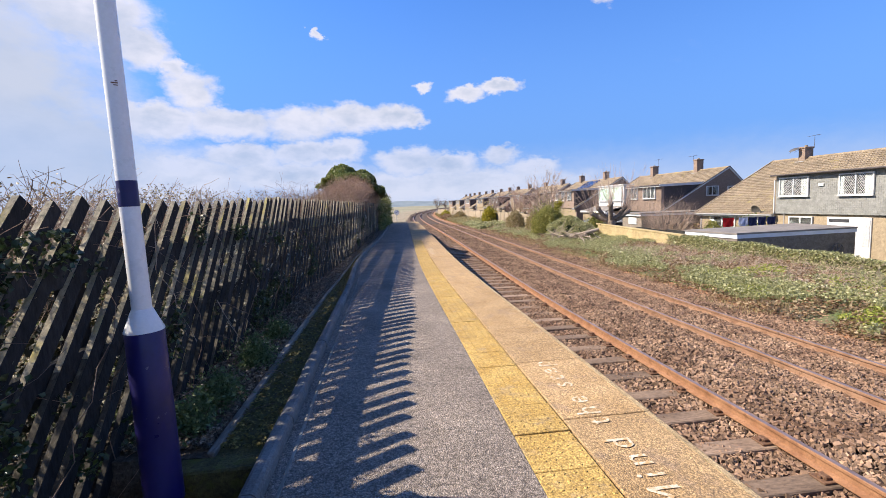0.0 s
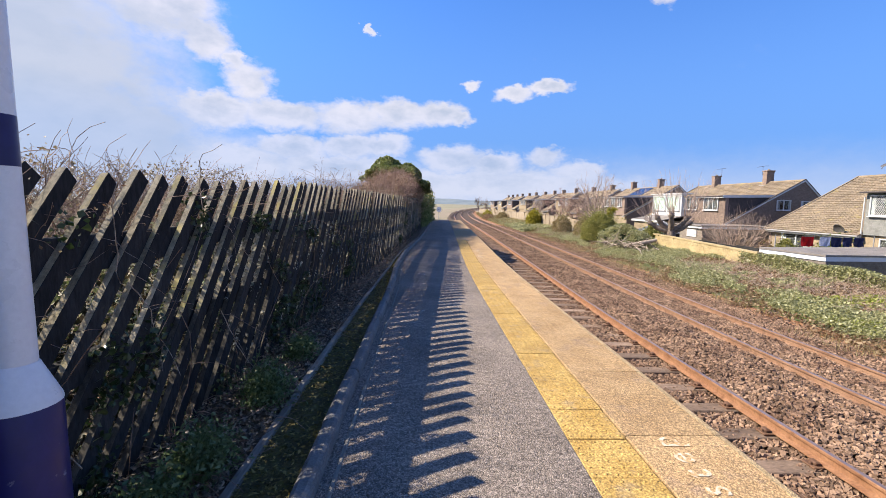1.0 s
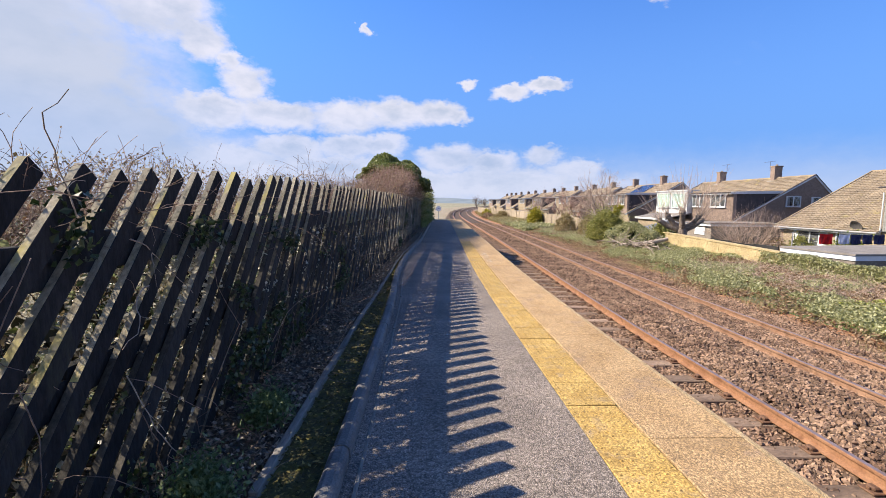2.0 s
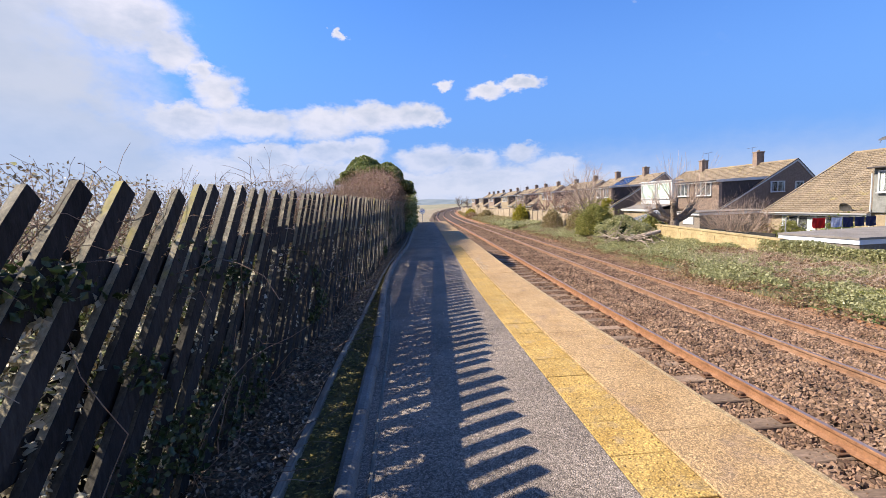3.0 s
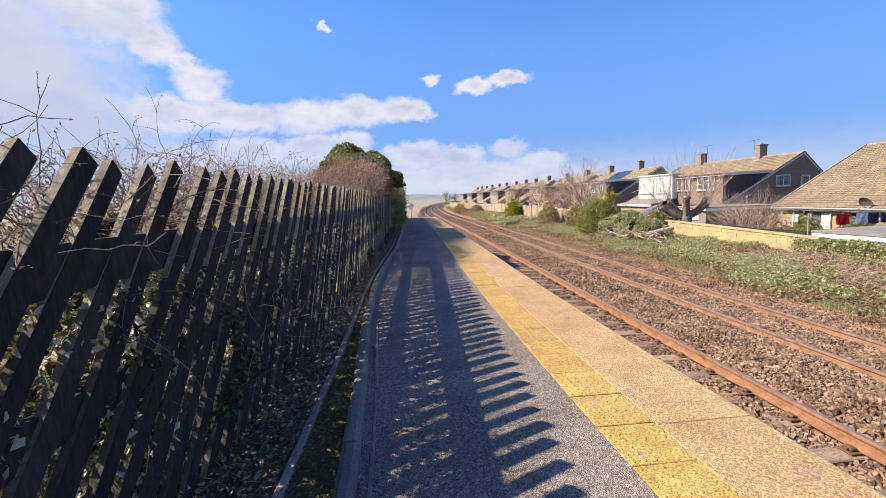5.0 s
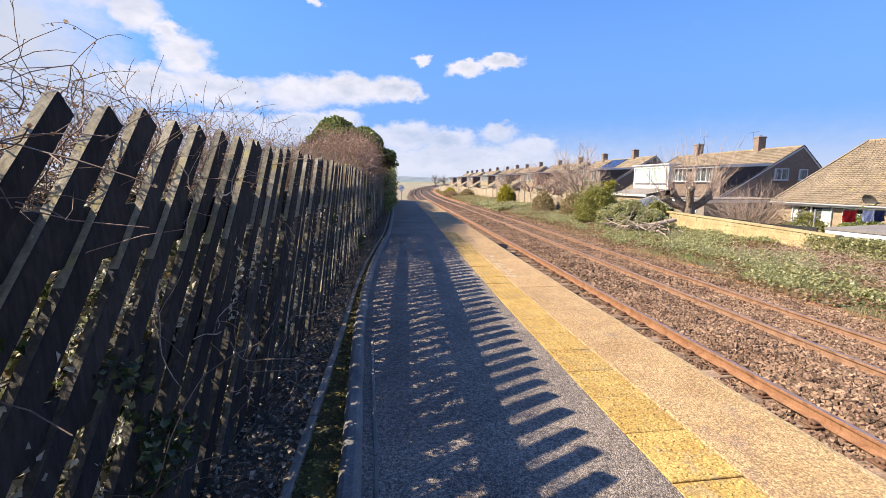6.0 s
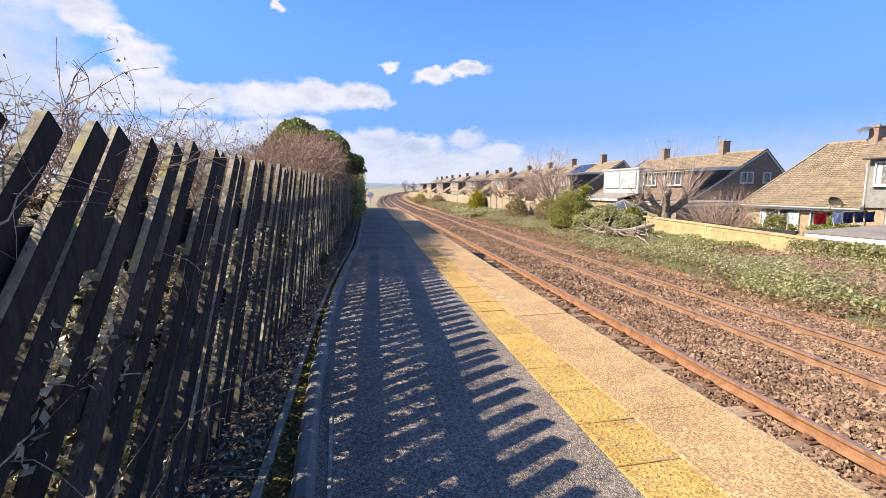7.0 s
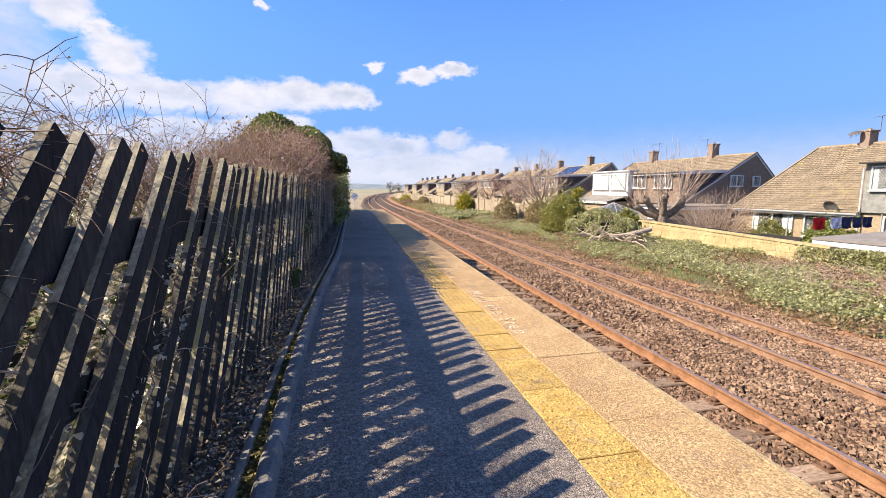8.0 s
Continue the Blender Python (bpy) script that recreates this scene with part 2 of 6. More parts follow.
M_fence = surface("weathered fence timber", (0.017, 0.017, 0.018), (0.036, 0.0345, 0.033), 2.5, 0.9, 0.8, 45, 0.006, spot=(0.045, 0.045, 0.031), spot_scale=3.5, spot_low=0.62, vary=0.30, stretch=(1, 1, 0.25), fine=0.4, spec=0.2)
# sun on the pale heads and shade below are put into these two edge colours
M_edge_lit = surface("sunlit lichened fence edge", (0.23, 0.20, 0.14), (0.39, 0.34, 0.245), 3.0, 0.9, 0.8, 45, 0.006, spot=(0.46, 0.385, 0.14), spot_scale=3.5, spot_low=0.56, vary=0.25, stretch=(1, 1, 0.3), fine=0.4, spec=0.2)
M_edge_shaded = surface("shaded fence edge with sun streaks", (0.05, 0.046, 0.040), (0.11, 0.098, 0.078), 3.0, 0.9, 0.8, 45, 0.006, spot=(0.34, 0.30, 0.22), spot_scale=5.0, spot_low=0.60, vary=0.3, stretch=(1, 1, 0.3), fine=0.4, spec=0.2)
M_white = surface("white gloss paint", (0.74, 0.74, 0.74), (0.82, 0.82, 0.81), 2.0, 0.35, 0.15, 60, 0.001, spot=(0.45, 0.44, 0.42), spot_scale=14, spot_low=0.72, fine=0.04)
M_navy = surface("navy gloss paint", (0.007, 0.005, 0.065), (0.013, 0.010, 0.10), 3.0, 0.42, 0.15, 40, 0.001, spot=(0.45, 0.44, 0.48), spot_scale=11, spot_low=0.655, fine=0.1)
M_ballast = surface("ballast stone", (0.15, 0.09, 0.06), (0.28, 0.185, 0.125), 1.6, 0.9, 0.3, 60, 0.004, island=0.6, fine=0.15, spec=0.3)
M_bed = surface("ballast bed", (0.05, 0.032, 0.022), (0.11, 0.07, 0.046), 9, 0.95, 1.0, 22, 0.05, fine=0.7)
M_rustbed = surface("rust stained cess", (0.24, 0.105, 0.045), (0.38, 0.20, 0.10), 5, 0.95, 1.0, 25, 0.04, fine=0.6)
M_rail = surface("rusty rail steel", (0.205, 0.095, 0.046), (0.30, 0.155, 0.08), 5, 0.75, 0.3, 50, 0.002, spot=(0.16, 0.07, 0.03), spot_scale=6, fine=0.25)
M_head = surface("polished rail head", (0.26, 0.18, 0.15), (0.38, 0.28, 0.25), 6, 0.42, 0.1, 60, 0.001, metal=0.55, fine=0.1)
M_sleeper = surface("weathered sleeper", (0.15, 0.10, 0.068), (0.26, 0.18, 0.125), 3, 0.9, 0.7, 40, 0.005, vary=0.25, stretch=(0.3, 1, 1), fine=0.4)
M_clip = surface("rusted rail chair", (0.10, 0.05, 0.03), (0.17, 0.09, 0.05), 9, 0.85, 0.4, 60)
M_paint = surface("worn white road paint", (0.55, 0.46, 0.34), (0.66, 0.57, 0.45), 8, 0.7, 0.3, 100, 0.001, spot=(0.47, 0.31, 0.145), spot_scale=22, spot_low=0.47, fine=0.3)
M_ground = surface("rough grass and soil", (0.10, 0.085, 0.05), (0.17, 0.15, 0.075), 0.9, 0.95, 1.0, 14, 0.06, spot=(0.09, 0.13, 0.035), spot_scale=0.35, spot_low=0.5, fine=0.5)
M_buffwall = surface("buff garden wall stone", (0.34, 0.26, 0.132), (0.47, 0.375, 0.205), 1.6, 0.9, 0.8, 12, 0.02, spot=(0.36, 0.27, 0.13), spot_scale=2.2, spot_low=0.58, fine=0.22)
M_roof = surface("lichened tan roof tile", (0.20, 0.155, 0.105), (0.30, 0.235, 0.16), 1.2, 0.9, 0.5, 9, 0.02, spot=(0.33, 0.265, 0.125), spot_scale=1.1, spot_low=0.58, island=0.10, fine=0.4)
M_greyhung = surface("grey tile hanging", (0.225, 0.225, 0.212), (0.29, 0.29, 0.272), 3, 0.85, 0.4, 20, 0.01, island=0.10, fine=0.15)
M_darkhung = surface("dark tile hanging", (0.048, 0.040, 0.041), (0.08, 0.066, 0.065), 3, 0.8, 0.4, 20, 0.01, fine=0.2)
M_brick = surface("brown brick", (0.185, 0.132, 0.104), (0.27, 0.20, 0.158), 7, 0.9, 0.6, 30, 0.008, island=0.2, fine=0.3)
M_buffbrick = surface("buff brick", (0.26, 0.20, 0.13), (0.36, 0.285, 0.19), 7, 0.9, 0.5, 30, 0.006, fine=0.25)
M_upvc = surface("white window plastic", (0.56, 0.56, 0.56), (0.64, 0.64, 0.64), 2, 0.35, 0.0, 40, fine=0.03)
M_pipe = surface("grey drain plastic", (0.30, 0.29, 0.29), (0.38, 0.37, 0.36), 2, 0.5, 0.0, 40, fine=0.05)
M_felt = surface("grey roofing felt", (0.17, 0.152, 0.138), (0.25, 0.225, 0.205), 1.2, 0.9, 0.5, 40, 0.004, spot=(0.15, 0.145, 0.12), spot_scale=1.2, spot_low=0.6)
M_fascia = surface("blue white fascia board", (0.60, 0.62, 0.68), (0.72, 0.74, 0.79), 2, 0.6, 0.1, 40, fine=0.06)
M_garage = surface("grey brown garage brick", (0.15, 0.125, 0.102), (0.23, 0.195, 0.16), 6, 0.9, 0.6, 25, 0.008, island=0.2)
M_curtain = surface("pale net curtain", (0.38, 0.40, 0.40), (0.55, 0.57, 0.56), 5, 0.9, 0.4, 14, 0.02, stretch=(1, 1, 0.1))
# darkness of the rooms behind is put into this plate colour
M_dark_in = surface("unlit room shade", (0.03, 0.03, 0.035), (0.06, 0.06, 0.065), 2, 0.9, 0.0, 20)
M_lead = surface("lead strip", (0.42, 0.42, 0.42), (0.52, 0.52, 0.52), 9, 0.5, 0.0, 20)
M_bark = surface("grey brown bark", (0.16, 0.125, 0.10), (0.28, 0.23, 0.19), 6, 0.9, 1.0, 30, 0.01, stretch=(1, 1, 0.4))
M_darkbark = surface("dark knuckled bark", (0.15, 0.112, 0.085), (0.30, 0.235, 0.185), 6, 0.9, 1.0, 14, 0.03, fine=0.45)
M_gtwig = surface("brown garden twig", (0.24, 0.17, 0.13), (0.36, 0.27, 0.215), 5, 0.85, 0.2, 60, 0.002, island=0.3)
M_farrail = surface("dull brown rail steel", (0.20, 0.105, 0.06), (0.29, 0.17, 0.105), 5, 0.75, 0.3, 50, 0.002, spot=(0.13, 0.07, 0.04), spot_scale=6, fine=0.25)
M_twig = surface("dry bramble stem", (0.17, 0.105, 0.075), (0.30, 0.21, 0.16), 5, 0.8, 0.2, 60, 0.002, island=0.35)
M_ptwig = surface("pale shrub twig", (0.36, 0.25, 0.19), (0.54, 0.42, 0.34), 5, 0.85, 0.2, 60, 0.002, island=0.3)
M_redtwig = surface("reddish shrub twig", (0.25, 0.14, 0.105), (0.43, 0.29, 0.23), 5, 0.85, 0.2, 60, 0.002, island=0.35)
M_log = surface("bleached dead wood", (0.27, 0.21, 0.165), (0.42, 0.345, 0.28), 5, 0.85, 0.6, 40, 0.005, island=0.15)
# dark copy of the ivy: shade put into the leaf colour
M_ivy = leafy("shaded ivy leaf", (0.015, 0.030, 0.009), (0.034, 0.058, 0.017), (0.08, 0.10, 0.04), 0.35, 0.25)
# the palest tone stands in for sun flecks in the fence gaps
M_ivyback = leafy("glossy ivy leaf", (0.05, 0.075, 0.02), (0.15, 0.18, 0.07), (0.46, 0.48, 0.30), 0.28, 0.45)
# pale copy of the ivy: sunlight put into the leaf colour
M_ivylit = leafy("sunlit ivy leaf", (0.18, 0.187, 0.078), (0.335, 0.335, 0.15), (0.54, 0.52, 0.29), 0.35)
# palest tone again set for leaves that read as sunlit specks
M_hedgeleaf = leafy("small bramble leaf", (0.09, 0.066, 0.034), (0.26, 0.20, 0.11), (0.60, 0.54, 0.40), 0.45, 0.25)
M_hedgegreen = leafy("green bramble leaf", (0.04, 0.06, 0.015), (0.09, 0.12, 0.03), (0.22, 0.24, 0.07), 0.45, 0.2)
# sun flecks are put into this very pale leaf colour
M_leaf_fleck = leafy("sun fleck leaf", (0.38, 0.35, 0.26), (0.58, 0.54, 0.43), (0.74, 0.71, 0.62), 0.3, 0.6)
# shade inside hedge and thicket is put into this near-black leaf colour
M_leaf_shade = leafy("shaded inner leaf", (0.012, 0.014, 0.008), (0.022, 0.024, 0.012), (0.04, 0.04, 0.02), 0.6, 0.1)
M_dead = leafy("dry brown leaf", (0.14, 0.07, 0.035), (0.27, 0.17, 0.09), (0.46, 0.36, 0.22), 0.6, 0.35)
M_litterleaf = leafy("fallen leaf", (0.05, 0.042, 0.03), (0.11, 0.09, 0.066), (0.38, 0.33, 0.27), 0.45, 0.15)
M_mossbit = leafy("golden moss tuft", (0.05, 0.045, 0.012), (0.12, 0.10, 0.024), (0.34, 0.28, 0.09), 0.8, 0.2)
M_olive = leafy("olive shrub leaf", (0.17, 0.175, 0.04), (0.30, 0.30, 0.08), (0.46, 0.43, 0.16), 0.45, 0.5)
M_grass = leafy("weed leaf", (0.055, 0.095, 0.03), (0.10, 0.15, 0.055), (0.20, 0.26, 0.12), 0.5)
M_lime = leafy("bright lime weed leaf", (0.20, 0.24, 0.04), (0.32, 0.36, 0.06), (0.45, 0.47, 0.11), 0.5)
M_shrub = leafy("green shrub leaf", (0.095, 0.13, 0.025), (0.17, 0.205, 0.045), (0.30, 0.32, 0.09), 0.4)
M_thicketgreen = leafy("evergreen crown leaf", (0.08, 0.11, 0.028), (0.16, 0.19, 0.05), (0.30, 0.32, 0.11), 0.4, 0.35)
M_yellow = leafy("yellow bush leaf", (0.22, 0.20, 0.015), (0.34, 0.29, 0.02), (0.42, 0.38, 0.06), 0.5)
M_straw = leafy("straw grass blade", (0.22, 0.17, 0.08), (0.32, 0.25, 0.12), (0.40, 0.33, 0.18), 0.7)
M_glass = bpy.data.materials.new("window glass")
M_glass.use_nodes = True
_g = M_glass.node_tree.nodes["Principled BSDF"]
_g.inputs["Base Color"].default_value = (0.75, 0.8, 0.8, 1)
_g.inputs["Transmission Weight"].default_value = 1.0
_g.inputs["Roughness"].default_value = 0.03
M_blind = surface("pale green blind", (0.28, 0.38, 0.35), (0.36, 0.46, 0.43), 2, 0.8, 0.0, 20, fine=0.05)
M_roofglass = surface("dark grey roof glazing", (0.09, 0.095, 0.10), (0.14, 0.145, 0.15), 3, 0.5, 0.0, 20)
M_panel = surface("solar panel", (0.02, 0.03, 0.07), (0.03, 0.045, 0.10), 2, 0.2, 0.0, 20)
M_red = surface("red cloth", (0.42, 0.012, 0.02), (0.52, 0.02, 0.03), 4, 0.9, 0.3, 30, 0.01)
M_bluecloth = surface("navy cloth", (0.02, 0.03, 0.11), (0.035, 0.05, 0.17), 4, 0.9, 0.3, 30, 0.01)
M_palecloth = surface("pale blue cloth", (0.45, 0.50, 0.68), (0.58, 0.62, 0.78), 4, 0.9, 0.3, 30, 0.01)
M_panelfence = surface("pale concrete fence panel", (0.26, 0.205, 0.145), (0.37, 0.30, 0.215), 1.2, 0.9, 0.4, 20, 0.008, vary=0.12)
M_drysoil = surface("dry pale soil and grass", (0.22, 0.175, 0.115), (0.34, 0.28, 0.20), 0.6, 0.95, 1.0, 9, 0.05, spot=(0.17, 0.17, 0.07), spot_scale=0.3, spot_low=0.55, fine=0.4)
M_field = surface("far fields", (0.19, 0.175, 0.10), (0.28, 0.26, 0.17), 0.012, 0.95, 0.2, 0.6, 0.3, spot=(0.30, 0.27, 0.19), spot_scale=0.006, spot_low=0.52)
# distance haze is put into this blue-grey colour
M_hill = surface("hazy far wooded hill", (0.13, 0.17, 0.20), (0.20, 0.24, 0.26), 0.01, 0.95, 0.0, 0.5, fine=0.1)
M_dish = surface("grey dish metal", (0.075, 0.07, 0.07), (0.115, 0.11, 0.11), 4, 0.5, 0.0, 30)
M_signwhite = surface("white sign board", (0.72, 0.72, 0.72), (0.80, 0.80, 0.80), 4, 0.5, 0.0, 30, fine=0.05)
M_signblue = surface("blue sign mark", (0.05, 0.11, 0.34), (0.07, 0.14, 0.40), 4, 0.5, 0.0, 30, fine=0.05)

# ---- mesh helpers ----
rng = np.random.default_rng(7)


def fast_mesh(name, verts, faces, mats=(), smooth=False):
    """A mesh from arrays: verts (n, 3), faces (m, k) with k corners each."""
    verts, faces = np.asarray(verts, dtype=np.float32), np.asarray(faces, dtype=np.int32)
    me = bpy.data.meshes.new(name)
    k = faces.shape[1]
    me.vertices.add(len(verts))
    me.vertices.foreach_set("co", verts.ravel())
    me.loops.add(faces.size)
    me.loops.foreach_set("vertex_index", faces.ravel())
    me.polygons.add(len(faces))
    me.polygons.foreach_set("loop_start", np.arange(0, faces.size, k, dtype=np.int32))
    me.polygons.foreach_set("use_smooth", np.full(len(faces), smooth))
    me.update(calc_edges=True)
    me.validate()
    for m in mats:
        me.materials.append(m)
    return me


def to_mesh(name, bm, material=None, smooth=False):
    bmesh.ops.recalc_face_normals(bm, faces=bm.faces)
    me = bpy.data.meshes.new(name)
    bm.to_mesh(me)
    bm.free()
    if smooth:
        for p in me.polygons:
            p.use_smooth = True
    if material:
        me.materials.append(material)
    return me


def part(name, data, material=None, parent=None, label=""):
    """Links a bmesh or mesh as one object, under a thing or a part where one is given."""
    me = to_mesh(name, data, material) if isinstance(data, bmesh.types.BMesh) else data
    ob = new(name, me)
    if parent is not None:
        ob.parent = parent
    if label:
        ob["label"] = label
    return ob


def thing(name, label, category, group="", kind="", at=(0, 0, 0)):
    ob = new(name)
    ob.location = at
    ob.empty_display_size = 0.2
    return tagged(ob, label, category, group, kind)


def add_box(bm, lo, hi, bevel=0.0):
    """Adds a box between two corners, its edges taken off by bevel."""
    v = [bm.verts.new((x, y, z)) for x in (lo[0], hi[0]) for y in (lo[1], hi[1]) for z in (lo[2], hi[2])]
    fs = [bm.faces.new([v[i] for i in f]) for f in ((0, 1, 3, 2), (4, 6, 7, 5), (0, 4, 5, 1), (2, 3, 7, 6), (0, 2, 6, 4), (1, 5, 7, 3))]
    if bevel:
        es = list({e for f in fs for e in f.edges})
        bmesh.ops.bevel(bm, geom=es, offset=bevel, segments=1, affect="EDGES")
    return v


def box(lo, hi, bevel=0.0):
    bm = bmesh.new()
    add_box(bm, lo, hi, bevel)
    return bm


def prism(outline, axis, a, b):
    """A bmesh that draws an outline of two coordinates out along axis (0 x, 1 y, 2 z) from a to b."""
    bm = bmesh.new()
    ring = []
    for w in (a, b):
        row = []
        for p, q in outline:
            c = [p, q]
            c.insert(axis, w)
            row.append(bm.verts.new(c))
        ring.append(row)
    n = len(outline)
    bm.faces.new(ring[0])
    bm.faces.new(ring[1][::-1])
    for i in range(n):
        bm.faces.new((ring[0][i], ring[1][i], ring[1][(i + 1) % n], ring[0][(i + 1) % n]))
    return bm


def lathe(profile, sides=20, centre=(0, 0, 0)):
    """A turned body: profile of (radius, height)."""
    bm = bmesh.new()
    rows = []
    for r, z in profile:
        rows.append([bm.verts.new((centre[0] + r * math.cos(2 * math.pi * i / sides), centre[1] + r * math.sin(2 * math.pi * i / sides), centre[2] + z)) for i in range(sides)])
    for a, b in zip(rows, rows[1:]):
        for i in range(sides):
            bm.faces.new((a[i], a[(i + 1) % sides], b[(i + 1) % sides], b[i]))
    for row, turn in ((rows[0], -1), (rows[-1], 1)):
        bm.faces.new([bm.verts.new(v.co) for v in row][::turn])
    return bm


def leaves(name, pts, size, material, flat=0.0, vary=0.5, long=1.6):
    """A mesh of small folded leaves round the given places. flat: how far they lie down."""
    n = len(pts)
    a = rng.normal(size=(n, 3))
    a[:, 2] *= 1 - flat
    a /= np.linalg.norm(a, axis=1)[:, None]
    b = rng.normal(size=(n, 3))
    b[:, 2] *= 1 - flat
    b -= a * np.sum(a * b, axis=1)[:, None]
    b /= np.linalg.norm(b, axis=1)[:, None] + 1e-9
    up = np.cross(a, b)
    s = (size * (1 - vary + 2 * vary * rng.random(n)))[:, None]
    p = np.asarray(pts)
    w = (0.35 + 0.3 * rng.random(n))[:, None]
    mid = p - a * s * long * (w - 0.35)
    v = np.stack([p - a * s * long / 2, mid + b * s * (0.35 + 0.3 * w) + up * s * 0.14, p + a * s * long / 2 + up * s * 0.1, mid - b * s * 0.5 + up * s * 0.14], axis=1).reshape(-1, 3)
    i = np.arange(n)[:, None] * 4
    f = np.concatenate([i + np.array([[0, 1, 2]]), i + np.array([[0, 2, 3]])], axis=1).reshape(-1, 3)
    return fast_mesh(name, v, f, (material,))


def blades(name, pts, height, width, material, lean=0.5):
    """Upright blades of grass as slim bent triangles."""
    n = len(pts)
    p = np.asarray(pts)
    h = height * (0.5 + rng.random(n))
    ang = rng.random(n) * 2 * math.pi
    d = np.stack([np.cos(ang), np.sin(ang), np.zeros(n)], 1)
    side = np.stack([-np.sin(ang), np.cos(ang), np.zeros(n)], 1) * width
    k = lean * rng.random(n)
    mid = p + d * (h * k * 0.35)[:, None] + np.array([0, 0, 1]) * (h * 0.6)[:, None]
    tip = p + d * (h * k)[:, None] + np.array([0, 0, 1]) * (h * (1 - 0.3 * k))[:, None]
    v = np.stack([p - side, p + side, mid + side * 0.7, mid - side * 0.7, tip], 1).reshape(-1, 3)
    i = np.arange(n)[:, None] * 5
    f = np.concatenate([i + np.array([[0, 1, 2]]), i + np.array([[0, 2, 3]]), i + np.array([[3, 2, 4]])], 1).reshape(-1, 3)
    return fast_mesh(name, v, f, (material,))


def tubes(name, paths, material, sides=4):
    """A mesh of thin round stems: each path a list of (x, y, z, radius)."""
    V, F, base = [], [], 0
    ang = np.arange(sides) * 2 * math.pi / sides
    for path in paths:
        q = np.asarray(path, dtype=float)
        p, r = q[:, :3], q[:, 3]
        d = np.gradient(p, axis=0)
        d /= np.linalg.norm(d, axis=1)[:, None] + 1e-9
        ref = np.where(np.abs(d[:, 2:3]) > 0.9, np.array([[1.0, 0, 0]]), np.array([[0, 0, 1.0]]))
        u = np.cross(d, ref)
        u /= np.linalg.norm(u, axis=1)[:, None] + 1e-9
        w = np.cross(d, u)
        ring = p[:, None, :] + r[:, None, None] * (np.cos(ang)[None, :, None] * u[:, None, :] + np.sin(ang)[None, :, None] * w[:, None, :])
        V.append(ring.reshape(-1, 3))
        m = len(p)
        for i in range(m - 1):
            for j in range(sides):
                a, b = base + i * sides + j, base + i * sides + (j + 1) % sides
                F.append((a, b, b + sides, a + sides))
        base += m * sides
    return fast_mesh(name, np.concatenate(V), F, (material,), smooth=True)


def stem(start, heading, length, radius, steps=7, wander=0.25, droop=0.0, taper=0.25):
    """One wandering stem as a path for tubes()."""
    p, d = np.array(start, float), np.array(heading, float)
    d /= np.linalg.norm(d)
    out = [(*p, radius)]
    for i in range(steps):
        d = d + rng.normal(size=3) * wander * 0.5 + np.array([0, 0, -droop])
        d /= np.linalg.norm(d)
        p = p + d * length / steps
        out.append((*p, radius * (1 - (1 - taper) * (i + 1) / steps)))
    return out


def branching(start, heading, length, radius, levels, forks=3, spread=0.6, wander=0.2, lift=0.0, shrink=0.62):
    """Stems that fork again and again: a list of paths."""
    trunk = stem(start, heading, length, radius, 6, wander, -lift, 0.6)
    out = [trunk]
    if levels:
        for k in range(forks):
            i = rng.integers(2, len(trunk)) if k else len(trunk) - 1
            a, b = np.array(trunk[i - 1][:3]), np.array(trunk[i][:3])
            d = (b - a) / (np.linalg.norm(b - a) + 1e-9) + rng.normal(size=3) * spread
            out += branching(trunk[i][:3], d, length * shrink * (0.8 + 0.4 * rng.random()), trunk[i][3] * 0.7, levels - 1, forks, spread, wander, lift, shrink)
    return out


# ---- the plan ----
BEND_Y = np.array([-60, 8, 11, 14, 20, 30, 41, 75, 100, 145, 215, 305, 500, 1000, 2500])
BEND_X = np.array([0, 0, 0.03, 0.12, 0.36, 0.75, 1.12, 2.0, 3.2, 7.0, 16, 31, 75, 200, 560])


def bend(y):
    """How far platform and tracks have swung aside at y."""
    w = np.clip(np.abs(np.asarray(y, float)) * 0.12, 1.5, 40)
    return sum(np.interp(np.asarray(y) + k * w, BEND_Y, BEND_X) for k in (-1, -0.5, 0, 0.5, 1)) / 5


EDGE_X, TILE_R, TILE_L, KERB_X = 1.80, 1.10, 0.70, -0.93
RAIL_Z = -1.08
FENCE_X = -1.70
PLAT_END = 43.0


def kerb_x(y):
    """The kerb's line: straight, a slight set to the left, then swinging with the platform."""
    return KERB_X + np.interp(y, [-20, 9, 11, 13, 15.5, 20, 30, 43], [0, 0, -0.07, -0.08, 0.02, 0.36, 0.75, 1.2])


def fence_x(y):
    return FENCE_X + np.interp(y, [0, 2.5, 4.2, 6.5, 7.5, 9.5, 11.7, 14, 17, 20, 30, 43], [-0.21, -0.19, -0.155, -0.05, -0.02, 0.12, 0.26, 0.42, 0.58, 0.72, 1.15, 1.85])


